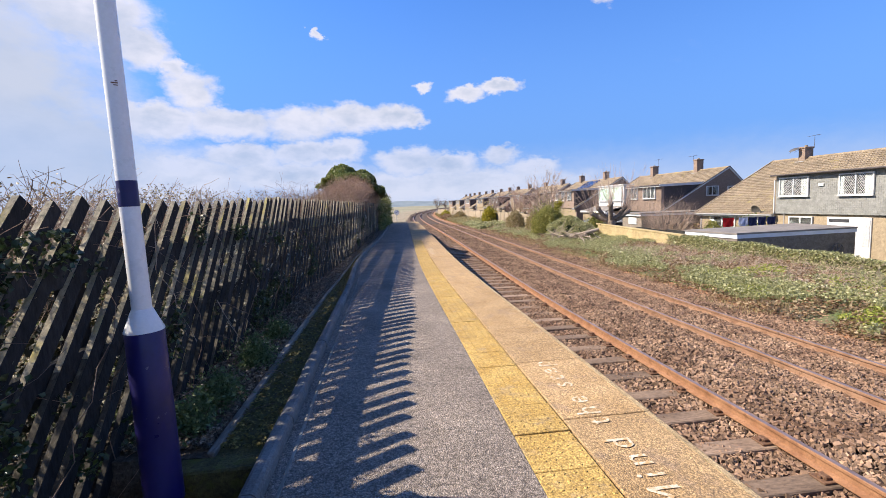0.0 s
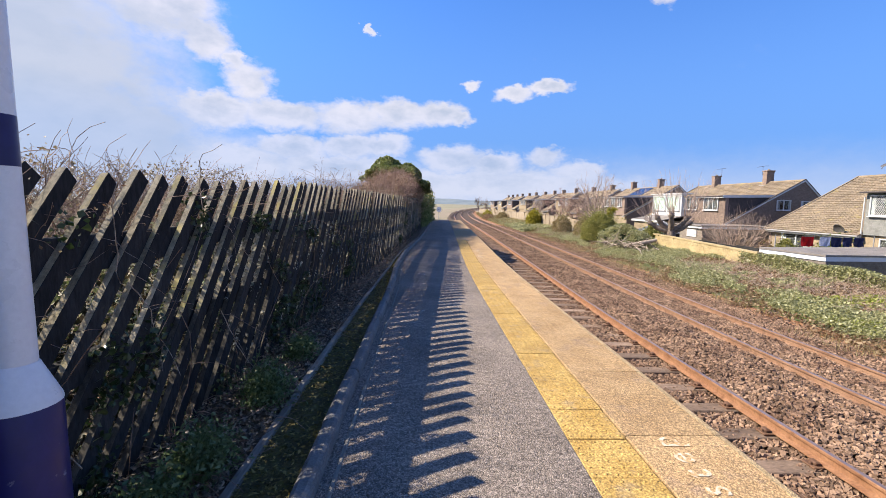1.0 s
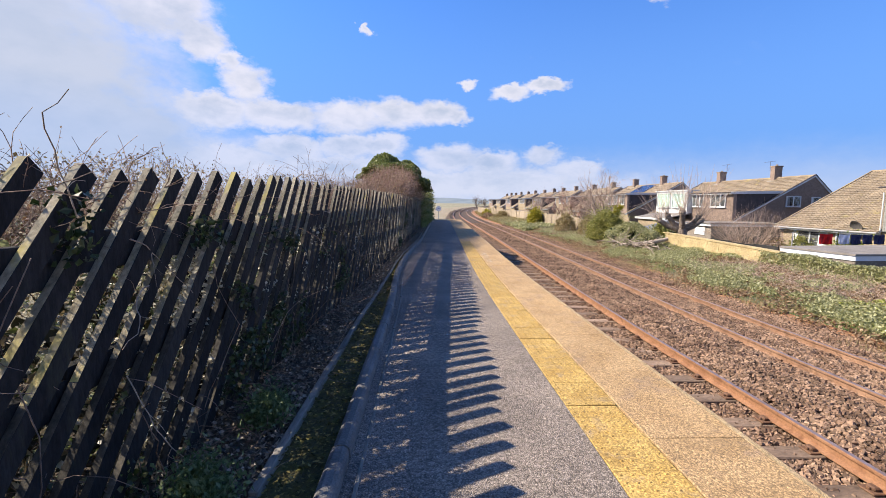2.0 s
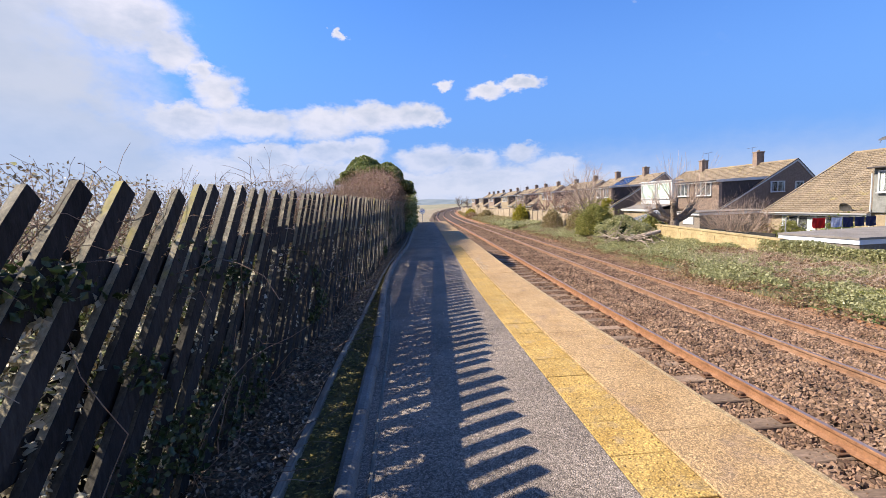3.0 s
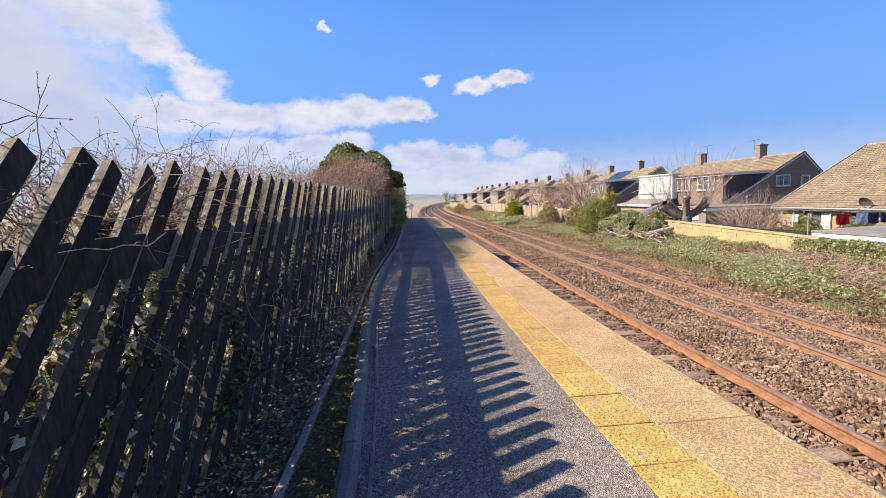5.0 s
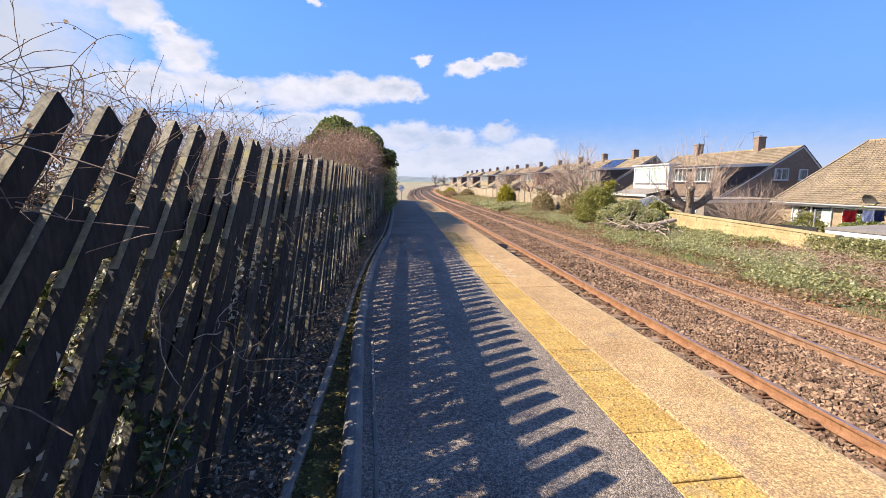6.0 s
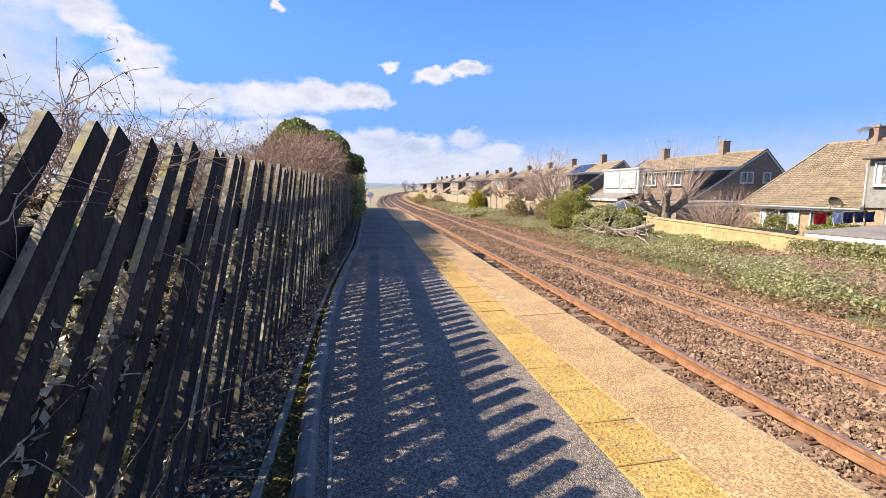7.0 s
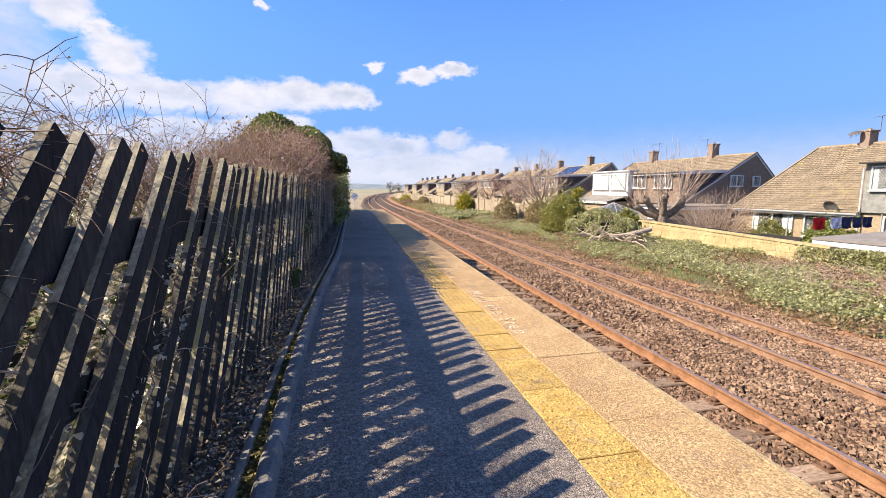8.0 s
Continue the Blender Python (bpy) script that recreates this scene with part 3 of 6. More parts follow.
def ground_z(x, y):
    """The lie of the land."""
    xs = x - bend(y)
    track = np.interp(xs, [-1.5, 1.5, 2.0, 7.6, 8.6, 10.5, 13.5, 14.5, 16, 60, 140], [0.06, 0.0, -1.34, -1.42, -1.38, -1.16, -0.97, -1.05, -2.4, -2.5, -2.2])
    left = np.interp(xs, [-30, -8, -3, -1.2], [-1.0, -0.4, 0.0, 0.0])
    z = np.where(xs < -1.2, left, track)
    k = np.clip((y - PLAT_END) / 6.0, 0, 1)
    lowleft = np.interp(xs, [-60, -4, 0.5, 1.6], [-2.0, -1.25, -1.3, -1.36])
    z = np.where((xs < 1.7), z * (1 - k) + lowleft * k, z)
    far = np.clip((np.hypot(x, y) - 150) / 500, 0, 1)
    return z * (1 - far) + (-2.0) * far


def axis_steps(spans):
    return np.unique(np.concatenate([np.arange(a, b, s) for a, b, s in spans]))


gx = axis_steps([(-3200, -200, 250), (-200, -20, 15), (-20, 20, 0.35), (20, 80, 4), (80, 300, 30), (300, 3201, 290)])
gy = axis_steps([(-400, -40, 60), (-40, 60, 1.0), (60, 200, 5), (200, 800, 40), (800, 4001, 320)])
GX, GY = np.meshgrid(gx, gy, indexing="ij")
GZ = ground_z(GX, GY) + np.where((GX - bend(GY) > 10.0) & (GX < 14.3), 0.06 * np.sin(GX * 3.1 + GY) * np.sin(GY * 1.7), 0)
GZ = np.where((GX - bend(GY) > -1.8) & (GX - bend(GY) < 1.7) & (GY < PLAT_END), -0.25, GZ)
ni, nj = GX.shape
idx = np.arange(ni * nj).reshape(ni, nj)
quads = np.stack([idx[:-1, :-1], idx[1:, :-1], idx[1:, 1:], idx[:-1, 1:]], -1).reshape(-1, 4)
gmesh = fast_mesh("ground", np.stack([GX, GY, GZ], -1).reshape(-1, 3), quads, (M_ground, M_bed, M_rustbed, M_field, M_litter, M_drysoil), True)
cx, cy = (GX[:-1, :-1] + GX[1:, 1:]) / 2, (GY[:-1, :-1] + GY[1:, 1:]) / 2
cs = cx - bend(cy)
mi = np.zeros(cx.shape, int)
mi[(cs > 1.2) & (cs < 8.3) & (cy < 700)] = 1
mi[(cs >= 7.8) & (cs < 9.2) & (cy < 300)] = 2
mi[(np.hypot(cx, cy) > 190) & (mi == 0)] = 3
mi[(cs < -1.0) & (cs > -4) & (cy < PLAT_END)] = 4
mi[(cs <= 1.2) & (cs > -9) & (cy >= PLAT_END) & (cy < 420)] = 5
mi[(cs > 8.8) & (cs < 14.5) & (cy > 60) & (cy < 420)] = 5
gmesh.polygons.foreach_set("material_index", mi.ravel().astype(np.int32))
ground = tagged(new("ground", gmesh), "uneven verge, ballast bed and distant fields", "ground", kind="structure")

# far hills that close the horizon
hv, hf = [], []
for k, (dist, hmax, seed) in enumerate(((2600, 34, 1.0), (3400, 52, 5.0))):
    a = np.radians(np.arange(-75, 96, 1.5))
    top = hmax * (0.55 + 0.45 * np.sin(a * 7 + seed) * np.sin(a * 3.3 + 2 * seed)) + 4 * np.sin(a * 41)
    ring = []
    for r, z in ((dist, np.full_like(a, -6.0)), (dist + 250, top - 4), (dist + 500, top), (dist + 900, np.full_like(a, -6.0))):
        ring.append(np.stack([r * np.sin(a), r * np.cos(a), z], 1))
    base = sum(len(h) for h in hv)
    hv.append(np.concatenate(ring))
    n = len(a)
    for i in range(3):
        for j in range(n - 1):
            hf.append((base + i * n + j, base + i * n + j + 1, base + (i + 1) * n + j + 1, base + (i + 1) * n + j))
tagged(new("backdrop", fast_mesh("backdrop", np.concatenate(hv), hf, (M_hill,), True)), "low hazy wooded hills along the horizon", "hills", kind="structure")


def strip(name, x0, x1, z0, z1, y0, y1, material, step=1.0, crown=0.0, left=None, right=None):
    """A long slab that follows the bend, with a slightly domed top."""
    ys = np.arange(y0, y1 + step * 0.5, step)
    xl = x0 + (left(ys) - KERB_X if left else bend(ys))
    xr = x1 + (right(ys) - KERB_X if right else bend(ys))
    prof = [(xl, z0), (xl, z1), ((xl + xr) / 2, z1 + crown), (xr, z1), (xr, z0)]
    V = np.concatenate([np.stack([x, ys, np.full_like(ys, z)], 1) for x, z in prof])
    n, F = len(ys), []
    for i in range(5):
        a, b = i * n, ((i + 1) % 5) * n
        for j in range(n - 1):
            F.append((a + j, a + j + 1, b + j + 1, b + j))
    bm = bmesh.new()
    vs = [bm.verts.new(v) for v in V]
    for f in F:
        bm.faces.new([vs[i] for i in f])
    bm.faces.new([vs[i * n] for i in range(5)])
    bm.faces.new([vs[i * n + n - 1] for i in range(5)][::-1])
    return part(name, bm, material)


platform = tagged(strip("platform", KERB_X + 0.09, TILE_L - 0.002, -1.2, 0.0, -14, PLAT_END, M_asphalt, 0.5, 0.008, kerb_x), "grey asphalt platform surface with worn gravelly patches", "platform", kind="structure")
platform_base = tagged(strip("platform_base", TILE_L - 0.002, EDGE_X - 0.06, -1.4, -0.07, -14, PLAT_END, M_joint, 1.0), "platform bed and face below the edging", "platform", kind="structure")


def board_x(y):
    """The line of the edging boards, which runs in towards the kerb."""
    return kerb_x(y) - np.interp(y, [2, 8, 12, 20], [0.37, 0.31, 0.11, 0.09])


moss_strip = tagged(strip("planting_strip", KERB_X, KERB_X + 0.0, -0.4, -0.006, 2.62, PLAT_END, M_moss, 0.5, 0.012, board_x, kerb_x), "mossy soil strip between kerb and edging", "soil strip", kind="structure")
asphalt_left = tagged(strip("pavement", -2.4, KERB_X - 0.0, -0.4, -0.012, -14, 2.45, M_asphalt, 1.0, 0.01), "grey asphalt beside the fence", "pavement", kind="structure")
verge_strip = tagged(strip("litter_bank", FENCE_X - 1.6, KERB_X - 0.01, -0.4, 0.012, 2.62, PLAT_END, M_litter, 0.5, 0.05, kerb_x, board_x), "dark leaf litter at the foot of the fence", "soil bank", kind="structure")

# ---- edging: kerb stones, edging strip ----
kerb = thing("kerb", "grey concrete kerb with a rounded top along the platform", "kerb", kind="structure")
kprof = [(-0.015, -0.3), (-0.015, 0.055), (-0.004, 0.076), (0.018, 0.087), (0.062, 0.086), (0.083, 0.074), (0.094, 0.05), (0.112, -0.3)]
kme = to_mesh("kerb_stone", prism(kprof, 1, 0.0, 0.908), M_kerb)
for y in np.arange(-8, PLAT_END, 0.915):
    a, b = kerb_x(y), kerb_x(y + 0.915)
    o = part("kerb_stone", kme, None, kerb)
    o.matrix_basis = pose(a + rng.normal() * 0.003, y, rng.normal() * 0.004, 0, 0, -math.degrees(math.atan2(b - a, 0.915)))
lip = to_mesh("kerb_lip", box((0.158, 0, -0.2), (0.182, 0.906, 0.010), 0.004), M_edging)
for y in np.arange(-8, 11.2, 0.915):
    a, b = kerb_x(y), kerb_x(y + 0.915)
    o = part("kerb_lip", lip, None, kerb, "thin pale strip at the foot of the kerb")
    o.matrix_basis = pose(a, y, rng.normal() * 0.003, 0, 0, -math.degrees(math.atan2(b - a, 0.915)))
edging = thing("edging", "weathered grey edging boards along the soil bank", "edging", kind="structure")
eme = to_mesh("edging_board", box((-0.026, 0, -0.3), (0.026, 1.79, 0.040), 0.006), M_edging)
for y in np.arange(2.64, PLAT_END - 1, 1.8):
    a, b = board_x(y), board_x(y + 1.8)
    o = part("edging_board", eme, None, edging)
    o.matrix_basis = pose(a, y, rng.normal() * 0.006, 0, rng.normal() * 1.5, -math.degrees(math.atan2(b - a, 1.8)))
tagged(part("cross_kerb", box((-1.55, 2.45, -0.3), (KERB_X - 0.02, 2.62, 0.015), 0.012), M_moss), "short concrete kerb closing the end of the soil strip", "kerb", kind="structure")

# ---- railway tracks ----


def rail_mesh(x, z, y0, y1, material, head):
    """One rail of flat-bottom section along the bend, its head polished on top."""
    prof = [(-0.07, -0.15), (-0.07, -0.138), (-0.012, -0.115), (-0.010, -0.05), (-0.035, -0.036), (-0.035, -0.006), (-0.026, 0.0), (0.026, 0.0), (0.035, -0.006), (0.035, -0.036), (0.010, -0.05), (0.012, -0.115), (0.07, -0.138), (0.07, -0.15)]
    ys = np.concatenate([np.arange(y0, 60, 1.5), np.arange(60, 200, 4), np.arange(200, y1, 15)])
    d = bend(ys)
    s = np.gradient(d, ys)
    n, k = len(ys), len(prof)
    V = np.zeros((n, k, 3))
    for i, (px, pz) in enumerate(prof):
        V[:, i, 0] = x + d + px
        V[:, i, 1] = ys - px * s
        V[:, i, 2] = z + pz
    F, mi = [], []
    for j in range(n - 1):
        for i in range(k):
            F.append((j * k + i, j * k + (i + 1) % k, (j + 1) * k + (i + 1) % k, (j + 1) * k + i))
            mi.append(1 if i in (6,) else 0)
    me = fast_mesh("rail", V.reshape(-1, 3), F, (material, head))
    me.polygons.foreach_set("material_index", np.array(mi, dtype=np.int32))
    return me


def sleeper_mesh():
    bm = box((-1.27, -0.125, -0.14), (1.27, 0.125, 0.0), 0.012)
    return to_mesh("sleeper", bm, M_sleeper)


def chair_mesh():
    bm = bmesh.new()
    add_box(bm, (-0.19, -0.085, 0.0), (0.19, 0.085, 0.022), 0.006)
    for s in (-1, 1):
        add_box(bm, (s * 0.115 - 0.035, -0.05, 0.02), (s * 0.115 + 0.035, 0.05, 0.062), 0.012)
        add_box(bm, (s * 0.155 - 0.018, -0.018, 0.02), (s * 0.155 + 0.018, 0.018, 0.05), 0.006)
    return to_mesh("rail_chair", bm, M_clip)


S_ME, C_ME = sleeper_mesh(), chair_mesh()


def track(label, xa, xb, za, zb, steel):
    """Two rails on sleepers, with a chair under each rail at each sleeper near the platform."""
    t = thing("railway_track", label, "railway track", group="tracks")
    for x, z in ((xa, za), (xb, zb)):
        part("rail", rail_mesh(x, z, -14, 900, steel, M_head), None, t, "rusty running rail with polished head")
    cant = math.degrees(math.atan2(zb - za, xb - xa))
    for y in np.arange(-5.88, 62, 0.71):
        d = float(bend(y))
        turn = -math.degrees(math.atan2(float(bend(y + 1)) - d, 1))
        o = part("sleeper", S_ME, None, t)
        o.matrix_basis = pose((xa + xb) / 2 + d + rng.normal() * 0.02, y, (za + zb) / 2 - 0.172 + rng.normal() * 0.006, 0, -cant, turn + rng.normal() * 0.4)
        if y < 24:
            for x, z in ((xa, za), (xb, zb)):
                c = part("rail_chair", C_ME, None, t, "rusted iron rail fastening")
                c.matrix_basis = pose(x + d, y, z - 0.170, 0, -cant, turn)
    return t


track("rusty railway track on wooden sleepers beside the platform", 2.675, 4.18, RAIL_Z, RAIL_Z, M_rail)
track("rusty far railway track half buried in stone ballast", RAIL2_X, RAIL3_X, RAIL2_Z, RAIL3_Z, M_farrail)

# ballast stones: heaped between the tracks, low round the sleepers


def ballast_z(xs):
    return np.interp(xs, [1.8, 2.3, 3.4, 4.18, 4.41, 4.86, 5.6, 5.96, 6.16, 6.8, 7.46, 7.9, 8.7, 9.3, 9.9], [-1.325, -1.31, -1.305, -1.30, -1.235, -1.175, -1.18, -1.235, -1.285, -1.295, -1.325, -1.38, -1.37, -1.34, -1.27])


def stones(name, n, x0, x1, y0, y1, size, material):
    """Angular stones, each a jittered block, strewn over the ballast."""
    xs, y = x0 + (x1 - x0) * rng.random(n), y0 + (y1 - y0) * rng.random(n)
    z = ballast_z(xs) + 0.030 * rng.random(n) ** 0.6 - 0.010 + 0.014 * np.sin(xs * 5.3 + 2 * np.sin(y * 1.9)) * np.sin(y * 4.1 + xs)
    s = size * (0.55 + 0.9 * rng.random(n))
    cube = np.array([(i, j, k) for i in (-1, 1) for j in (-1, 1) for k in (-1, 1)], float) * 0.5
    v = cube[None] * (0.55 + 0.75 * rng.random((n, 8, 3)))
    v *= np.stack([np.ones(n), 0.75 + 0.4 * rng.random(n), 0.45 + 0.35 * rng.random(n)], 1)[:, None, :]
    q = rng.normal(size=(n, 4))
    q /= np.linalg.norm(q, axis=1)[:, None]
    w, a, b, c = q.T
    R = np.stack([1 - 2 * (b * b + c * c), 2 * (a * b - c * w), 2 * (a * c + b * w), 2 * (a * b + c * w), 1 - 2 * (a * a + c * c), 2 * (b * c - a * w), 2 * (a * c - b * w), 2 * (b * c + a * w), 1 - 2 * (a * a + b * b)], 1).reshape(n, 3, 3)
    v = np.einsum("nij,nkj->nki", R, v) * s[:, None, None]
    v += np.stack([xs + bend(y), y, z], 1)[:, None, :]
    f = np.array([(0, 1, 3, 2), (4, 6, 7, 5), (0, 4, 5, 1), (2, 3, 7, 6), (0, 2, 6, 4), (1, 5, 7, 3)])
    F = (np.arange(n)[:, None, None] * 8 + f[None]).reshape(-1, 4)
    return fast_mesh(name, v.reshape(-1, 3), F, (material,))


bal = thing("track_ballast", "brown angular stone ballast between and around the rails", "ballast", kind="stuff")
part("stones", stones("stones", 126000, 2.0, 9.8, 1.2, 17, 0.043, M_ballast), None, bal)
part("stones", stones("stones", 46000, 2.0, 9.7, 17, 34, 0.053, M_ballast), None, bal)
part("stones", stones("stones", 12000, 2.0, 9.4, 34, 62, 0.10, M_ballast), None, bal)

# ---- platform edging: tactile tiles and coping slabs ----
tact = thing("tactile_paving", "strip of yellow blister paving tiles, worn and dirty", "tactile paving", kind="structure")


def tile_mesh():
    bm = bmesh.new()
    add_box(bm, (0.003, 0.003, -0.06), (0.397, 0.4205, 0.0), 0.004)
    for i in range(6):
        for j in range(6):
            cx, cy = 0.033 + 0.0667 * i, 0.035 + 0.0705 * j
            lo = [bm.verts.new((cx + 0.0125 * math.cos(a), cy + 0.0125 * math.sin(a), 0.0)) for a in np.arange(6) * math.pi / 3]
            hi = [bm.verts.new((cx + 0.008 * math.cos(a), cy + 0.008 * math.sin(a), 0.005)) for a in np.arange(6) * math.pi / 3]
            bm.faces.new(hi)
            for k in range(6):
                bm.faces.new((lo[k], lo[(k + 1) % 6], hi[(k + 1) % 6], hi[k]))
    return to_mesh("paving_tile", bm, M_tactile)


T_ME = tile_mesh()
for y in np.concatenate([np.arange(26) * 0.4235 - 3.83, 7.181 + np.arange(29) * 0.4447]):
    d = float(bend(y))
    o = part("paving_tile", T_ME, None, tact)
    o.matrix_basis = pose(TILE_L + d + rng.normal() * 0.002, y, 0.002 + rng.normal() * 0.0025, rng.normal() * 0.25, rng.normal() * 0.25, -math.degrees(math.atan2(float(bend(y + 0.4)) - d, 0.4))) @ Matrix.Diagonal((1, 1.0 if y < 7.1 else 1.05, 1, 1))
cop = thing("coping", "gritty buff concrete coping slabs at the platform edge", "platform edge", kind="structure")
CW = EDGE_X - TILE_R


def slab_mesh(x0, length):
    bm = box((x0, 0.003, -0.12), (CW - 0.055, length - 0.003, 0.0), 0.005)
    return to_mesh("coping_slab", bm, M_coping)


SL_ME, SL_WIDE = slab_mesh(0.012, 1.16), slab_mesh(-0.39, 1.16)
N_ME = to_mesh("nosing", prism([(CW - 0.055, -0.12), (CW - 0.055, 0.001), (CW - 0.02, 0.001), (CW - 0.004, -0.008), (CW, -0.03), (CW, -0.12)], 1, 0.003, 1.157), M_nosing)
for y in np.arange(-4.285, PLAT_END - 0.5, 1.16):
    d = float(bend(y))
    m = pose(TILE_R + d, y, 0.001 + rng.normal() * 0.001, rng.normal() * 0.05, rng.normal() * 0.08, -math.degrees(math.atan2(float(bend(y + 1.16)) - d, 1.16)))
    o = part("coping_slab", SL_ME if y < 20.0 else SL_WIDE, None, cop)
    o.matrix_basis = m
    o = part("nosing", N_ME, None, cop, "pale worn edge of the coping")
    o.matrix_basis = m


def words(text, m, size, label, spread):
    """Painted words laid flat on the platform."""
    cu = bpy.data.curves.new("lettering", "FONT")
    cu.body, cu.size, cu.align_x, cu.align_y, cu.extrude, cu.resolution_u, cu.space_character, cu.offset = text, size, "CENTER", "CENTER", 0.0006, 3, spread, 0.0
    ob = new("lettering", cu)
    dg = bpy.context.evaluated_depsgraph_get()
    me = bpy.data.meshes.new_from_object(ob.evaluated_get(dg))
    bpy.data.objects.remove(ob)
    me.materials.clear()
    me.materials.append(M_paint)
    top = thing("platform_lettering", label, "painted lettering", group="painted warnings")
    top.matrix_basis = m
    bm = bmesh.new()
    bm.from_mesh(me)
    bmesh.ops.remove_doubles(bm, verts=bm.verts, dist=1e-6)
    left = set(bm.verts)
    while left:
        seed, island = left.pop(), []
        todo = [seed]
        while todo:
            v = todo.pop()
            island.append(v)
            for e in v.link_edges:
                w = e.other_vert(v)
                if w in left:
                    left.discard(w)
                    todo.append(w)
        one = bmesh.new()
        at = {v: one.verts.new(v.co) for v in island}
        for f in {f for v in island for f in v.link_faces}:
            one.faces.new([at[v] for v in f.verts])
        part("letter", one, M_paint, top)
    bm.free()
    return top


words("Mind the step", pose(1.345, 2.74, 0.0060, 0, 0, 90), 0.27, "worn white painted warning words on the coping", 1.40)
words("Mind the Step", pose(1.40, 14.79, 0.0056, 0, 0, -92), 0.265, "worn white painted warning words on the coping", 1.34)

# ---- fence ----
LEAN, SLAT_H = 0.85, 1.76


def slat_mesh(w, h, lean, lit_from):
    """A leaning pale, cut off near level at the top: its upper edge coloured as sunlit and lichened at the head, as
    shaded lower down.
    """
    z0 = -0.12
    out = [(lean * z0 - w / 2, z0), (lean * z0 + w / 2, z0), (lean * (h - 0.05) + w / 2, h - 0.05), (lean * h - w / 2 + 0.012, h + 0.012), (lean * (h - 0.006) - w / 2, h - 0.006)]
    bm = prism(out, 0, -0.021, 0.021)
    bmesh.ops.bisect_plane(bm, geom=bm.verts[:] + bm.edges[:] + bm.faces[:], plane_co=(0, 0, lit_from), plane_no=(0, 0, 1))
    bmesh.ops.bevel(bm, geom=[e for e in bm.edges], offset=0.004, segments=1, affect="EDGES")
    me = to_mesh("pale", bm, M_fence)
    me.materials.append(M_edge_lit)
    me.materials.append(M_edge_shaded)
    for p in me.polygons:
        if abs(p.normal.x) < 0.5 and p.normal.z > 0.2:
            p.material_index = 1 if p.center.z > lit_from else 2
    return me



def drop(y):
    """The fence stands a little lower at its near end."""
    return float(np.interp(y, [4.0, 6.5], [-0.085, 0.0]))


# the painted sun on the edges starts at three heights along the fence
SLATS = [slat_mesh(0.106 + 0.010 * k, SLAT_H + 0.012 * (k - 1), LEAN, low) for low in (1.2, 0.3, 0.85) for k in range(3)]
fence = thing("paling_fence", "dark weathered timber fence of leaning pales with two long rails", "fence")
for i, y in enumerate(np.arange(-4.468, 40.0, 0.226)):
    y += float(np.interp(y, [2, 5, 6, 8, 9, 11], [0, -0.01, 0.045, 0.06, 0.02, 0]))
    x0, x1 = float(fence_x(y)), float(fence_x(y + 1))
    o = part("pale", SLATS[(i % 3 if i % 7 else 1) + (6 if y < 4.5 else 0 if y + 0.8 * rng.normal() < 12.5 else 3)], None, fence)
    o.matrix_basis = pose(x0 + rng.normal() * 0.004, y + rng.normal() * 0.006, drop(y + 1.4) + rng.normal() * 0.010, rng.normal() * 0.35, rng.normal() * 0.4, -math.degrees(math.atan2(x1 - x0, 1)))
for z0, z1 in ((1.26, 1.44), (0.74, 0.88)):
    me = to_mesh("rail", box((-0.085, 0, z0), (-0.024, 2.72, z1), 0.006), M_fence)
    for y in np.arange(-4, 40, 2.7):
        x0, x1 = float(fence_x(y)), float(fence_x(y + 2.7))
        o = part("rail", me, None, fence, "horizontal fence rail")
        o.matrix_basis = pose(x0, y, drop(y + 1.3) + rng.normal() * 0.008, 0, 0, -math.degrees(math.atan2(x1 - x0, 2.7)))
pme = to_mesh("post", box((-0.20, -0.06, -0.3), (-0.087, 0.06, 1.5), 0.008), M_fence)
for y in np.arange(-4, 40, 2.7):
    o = part("post", pme, None, fence, "square fence post")
    o.matrix_basis = pose(float(fence_x(y)), y + 1.3, drop(y + 1.3), 0, 0, 0)

# ---- lamp post ----
post = thing("lamp_post", "white lamp post with navy base and navy band", "lamp post", at=(-1.397, 2.263, -0.02))
post.rotation_euler = (0, radians(-0.85), 0)
part("base", to_mesh("base", lathe([(0.0985, 0.0), (0.097, 0.5), (0.095, 0.972), (0.092, 0.98)], 28), M_navy, True), None, post, "navy blue painted base with chipped paint")
part("collar", to_mesh("collar", lathe([(0.0965, 0.98), (0.095, 0.99), (0.052, 1.095), (0.049, 1.10)], 28), M_white, True), None, post, "white cone collar")
part("lower_pole", to_mesh("lower_pole", lathe([(0.0478, 1.10), (0.0472, 1.645)], 24), M_white, True), None, post)
part("band", to_mesh("band", lathe([(0.0478, 1.645), (0.0475, 1.78)], 24), M_navy, True), None, post, "navy blue painted band")
part("upper_pole", to_mesh("upper_pole", lathe([(0.0470, 1.78), (0.043, 5.2)], 24), M_white, True), None, post)
mark = thing("pole_sticker", "small dark worn label stuck on the lamp post", "label")
ang = math.atan2(-2.45, 1.25)
for k, (w, h, dz) in enumerate(((0.030, 0.006, 0.0), (0.018, 0.005, -0.011), (0.012, 0.005, 0.010))):
    bm = box((0.0, -w / 2 + 0.004 * k, dz - h / 2), (0.0015, w / 2 + 0.004 * k, dz + h / 2), 0.0006)
    o = part("bar", bm, M_clip, mark)
mark.matrix_basis = pose(-1.431 + 0.0464 * math.cos(ang), 2.263 + 0.0464 * math.sin(ang), 2.245, 0, 0, math.degrees(ang))

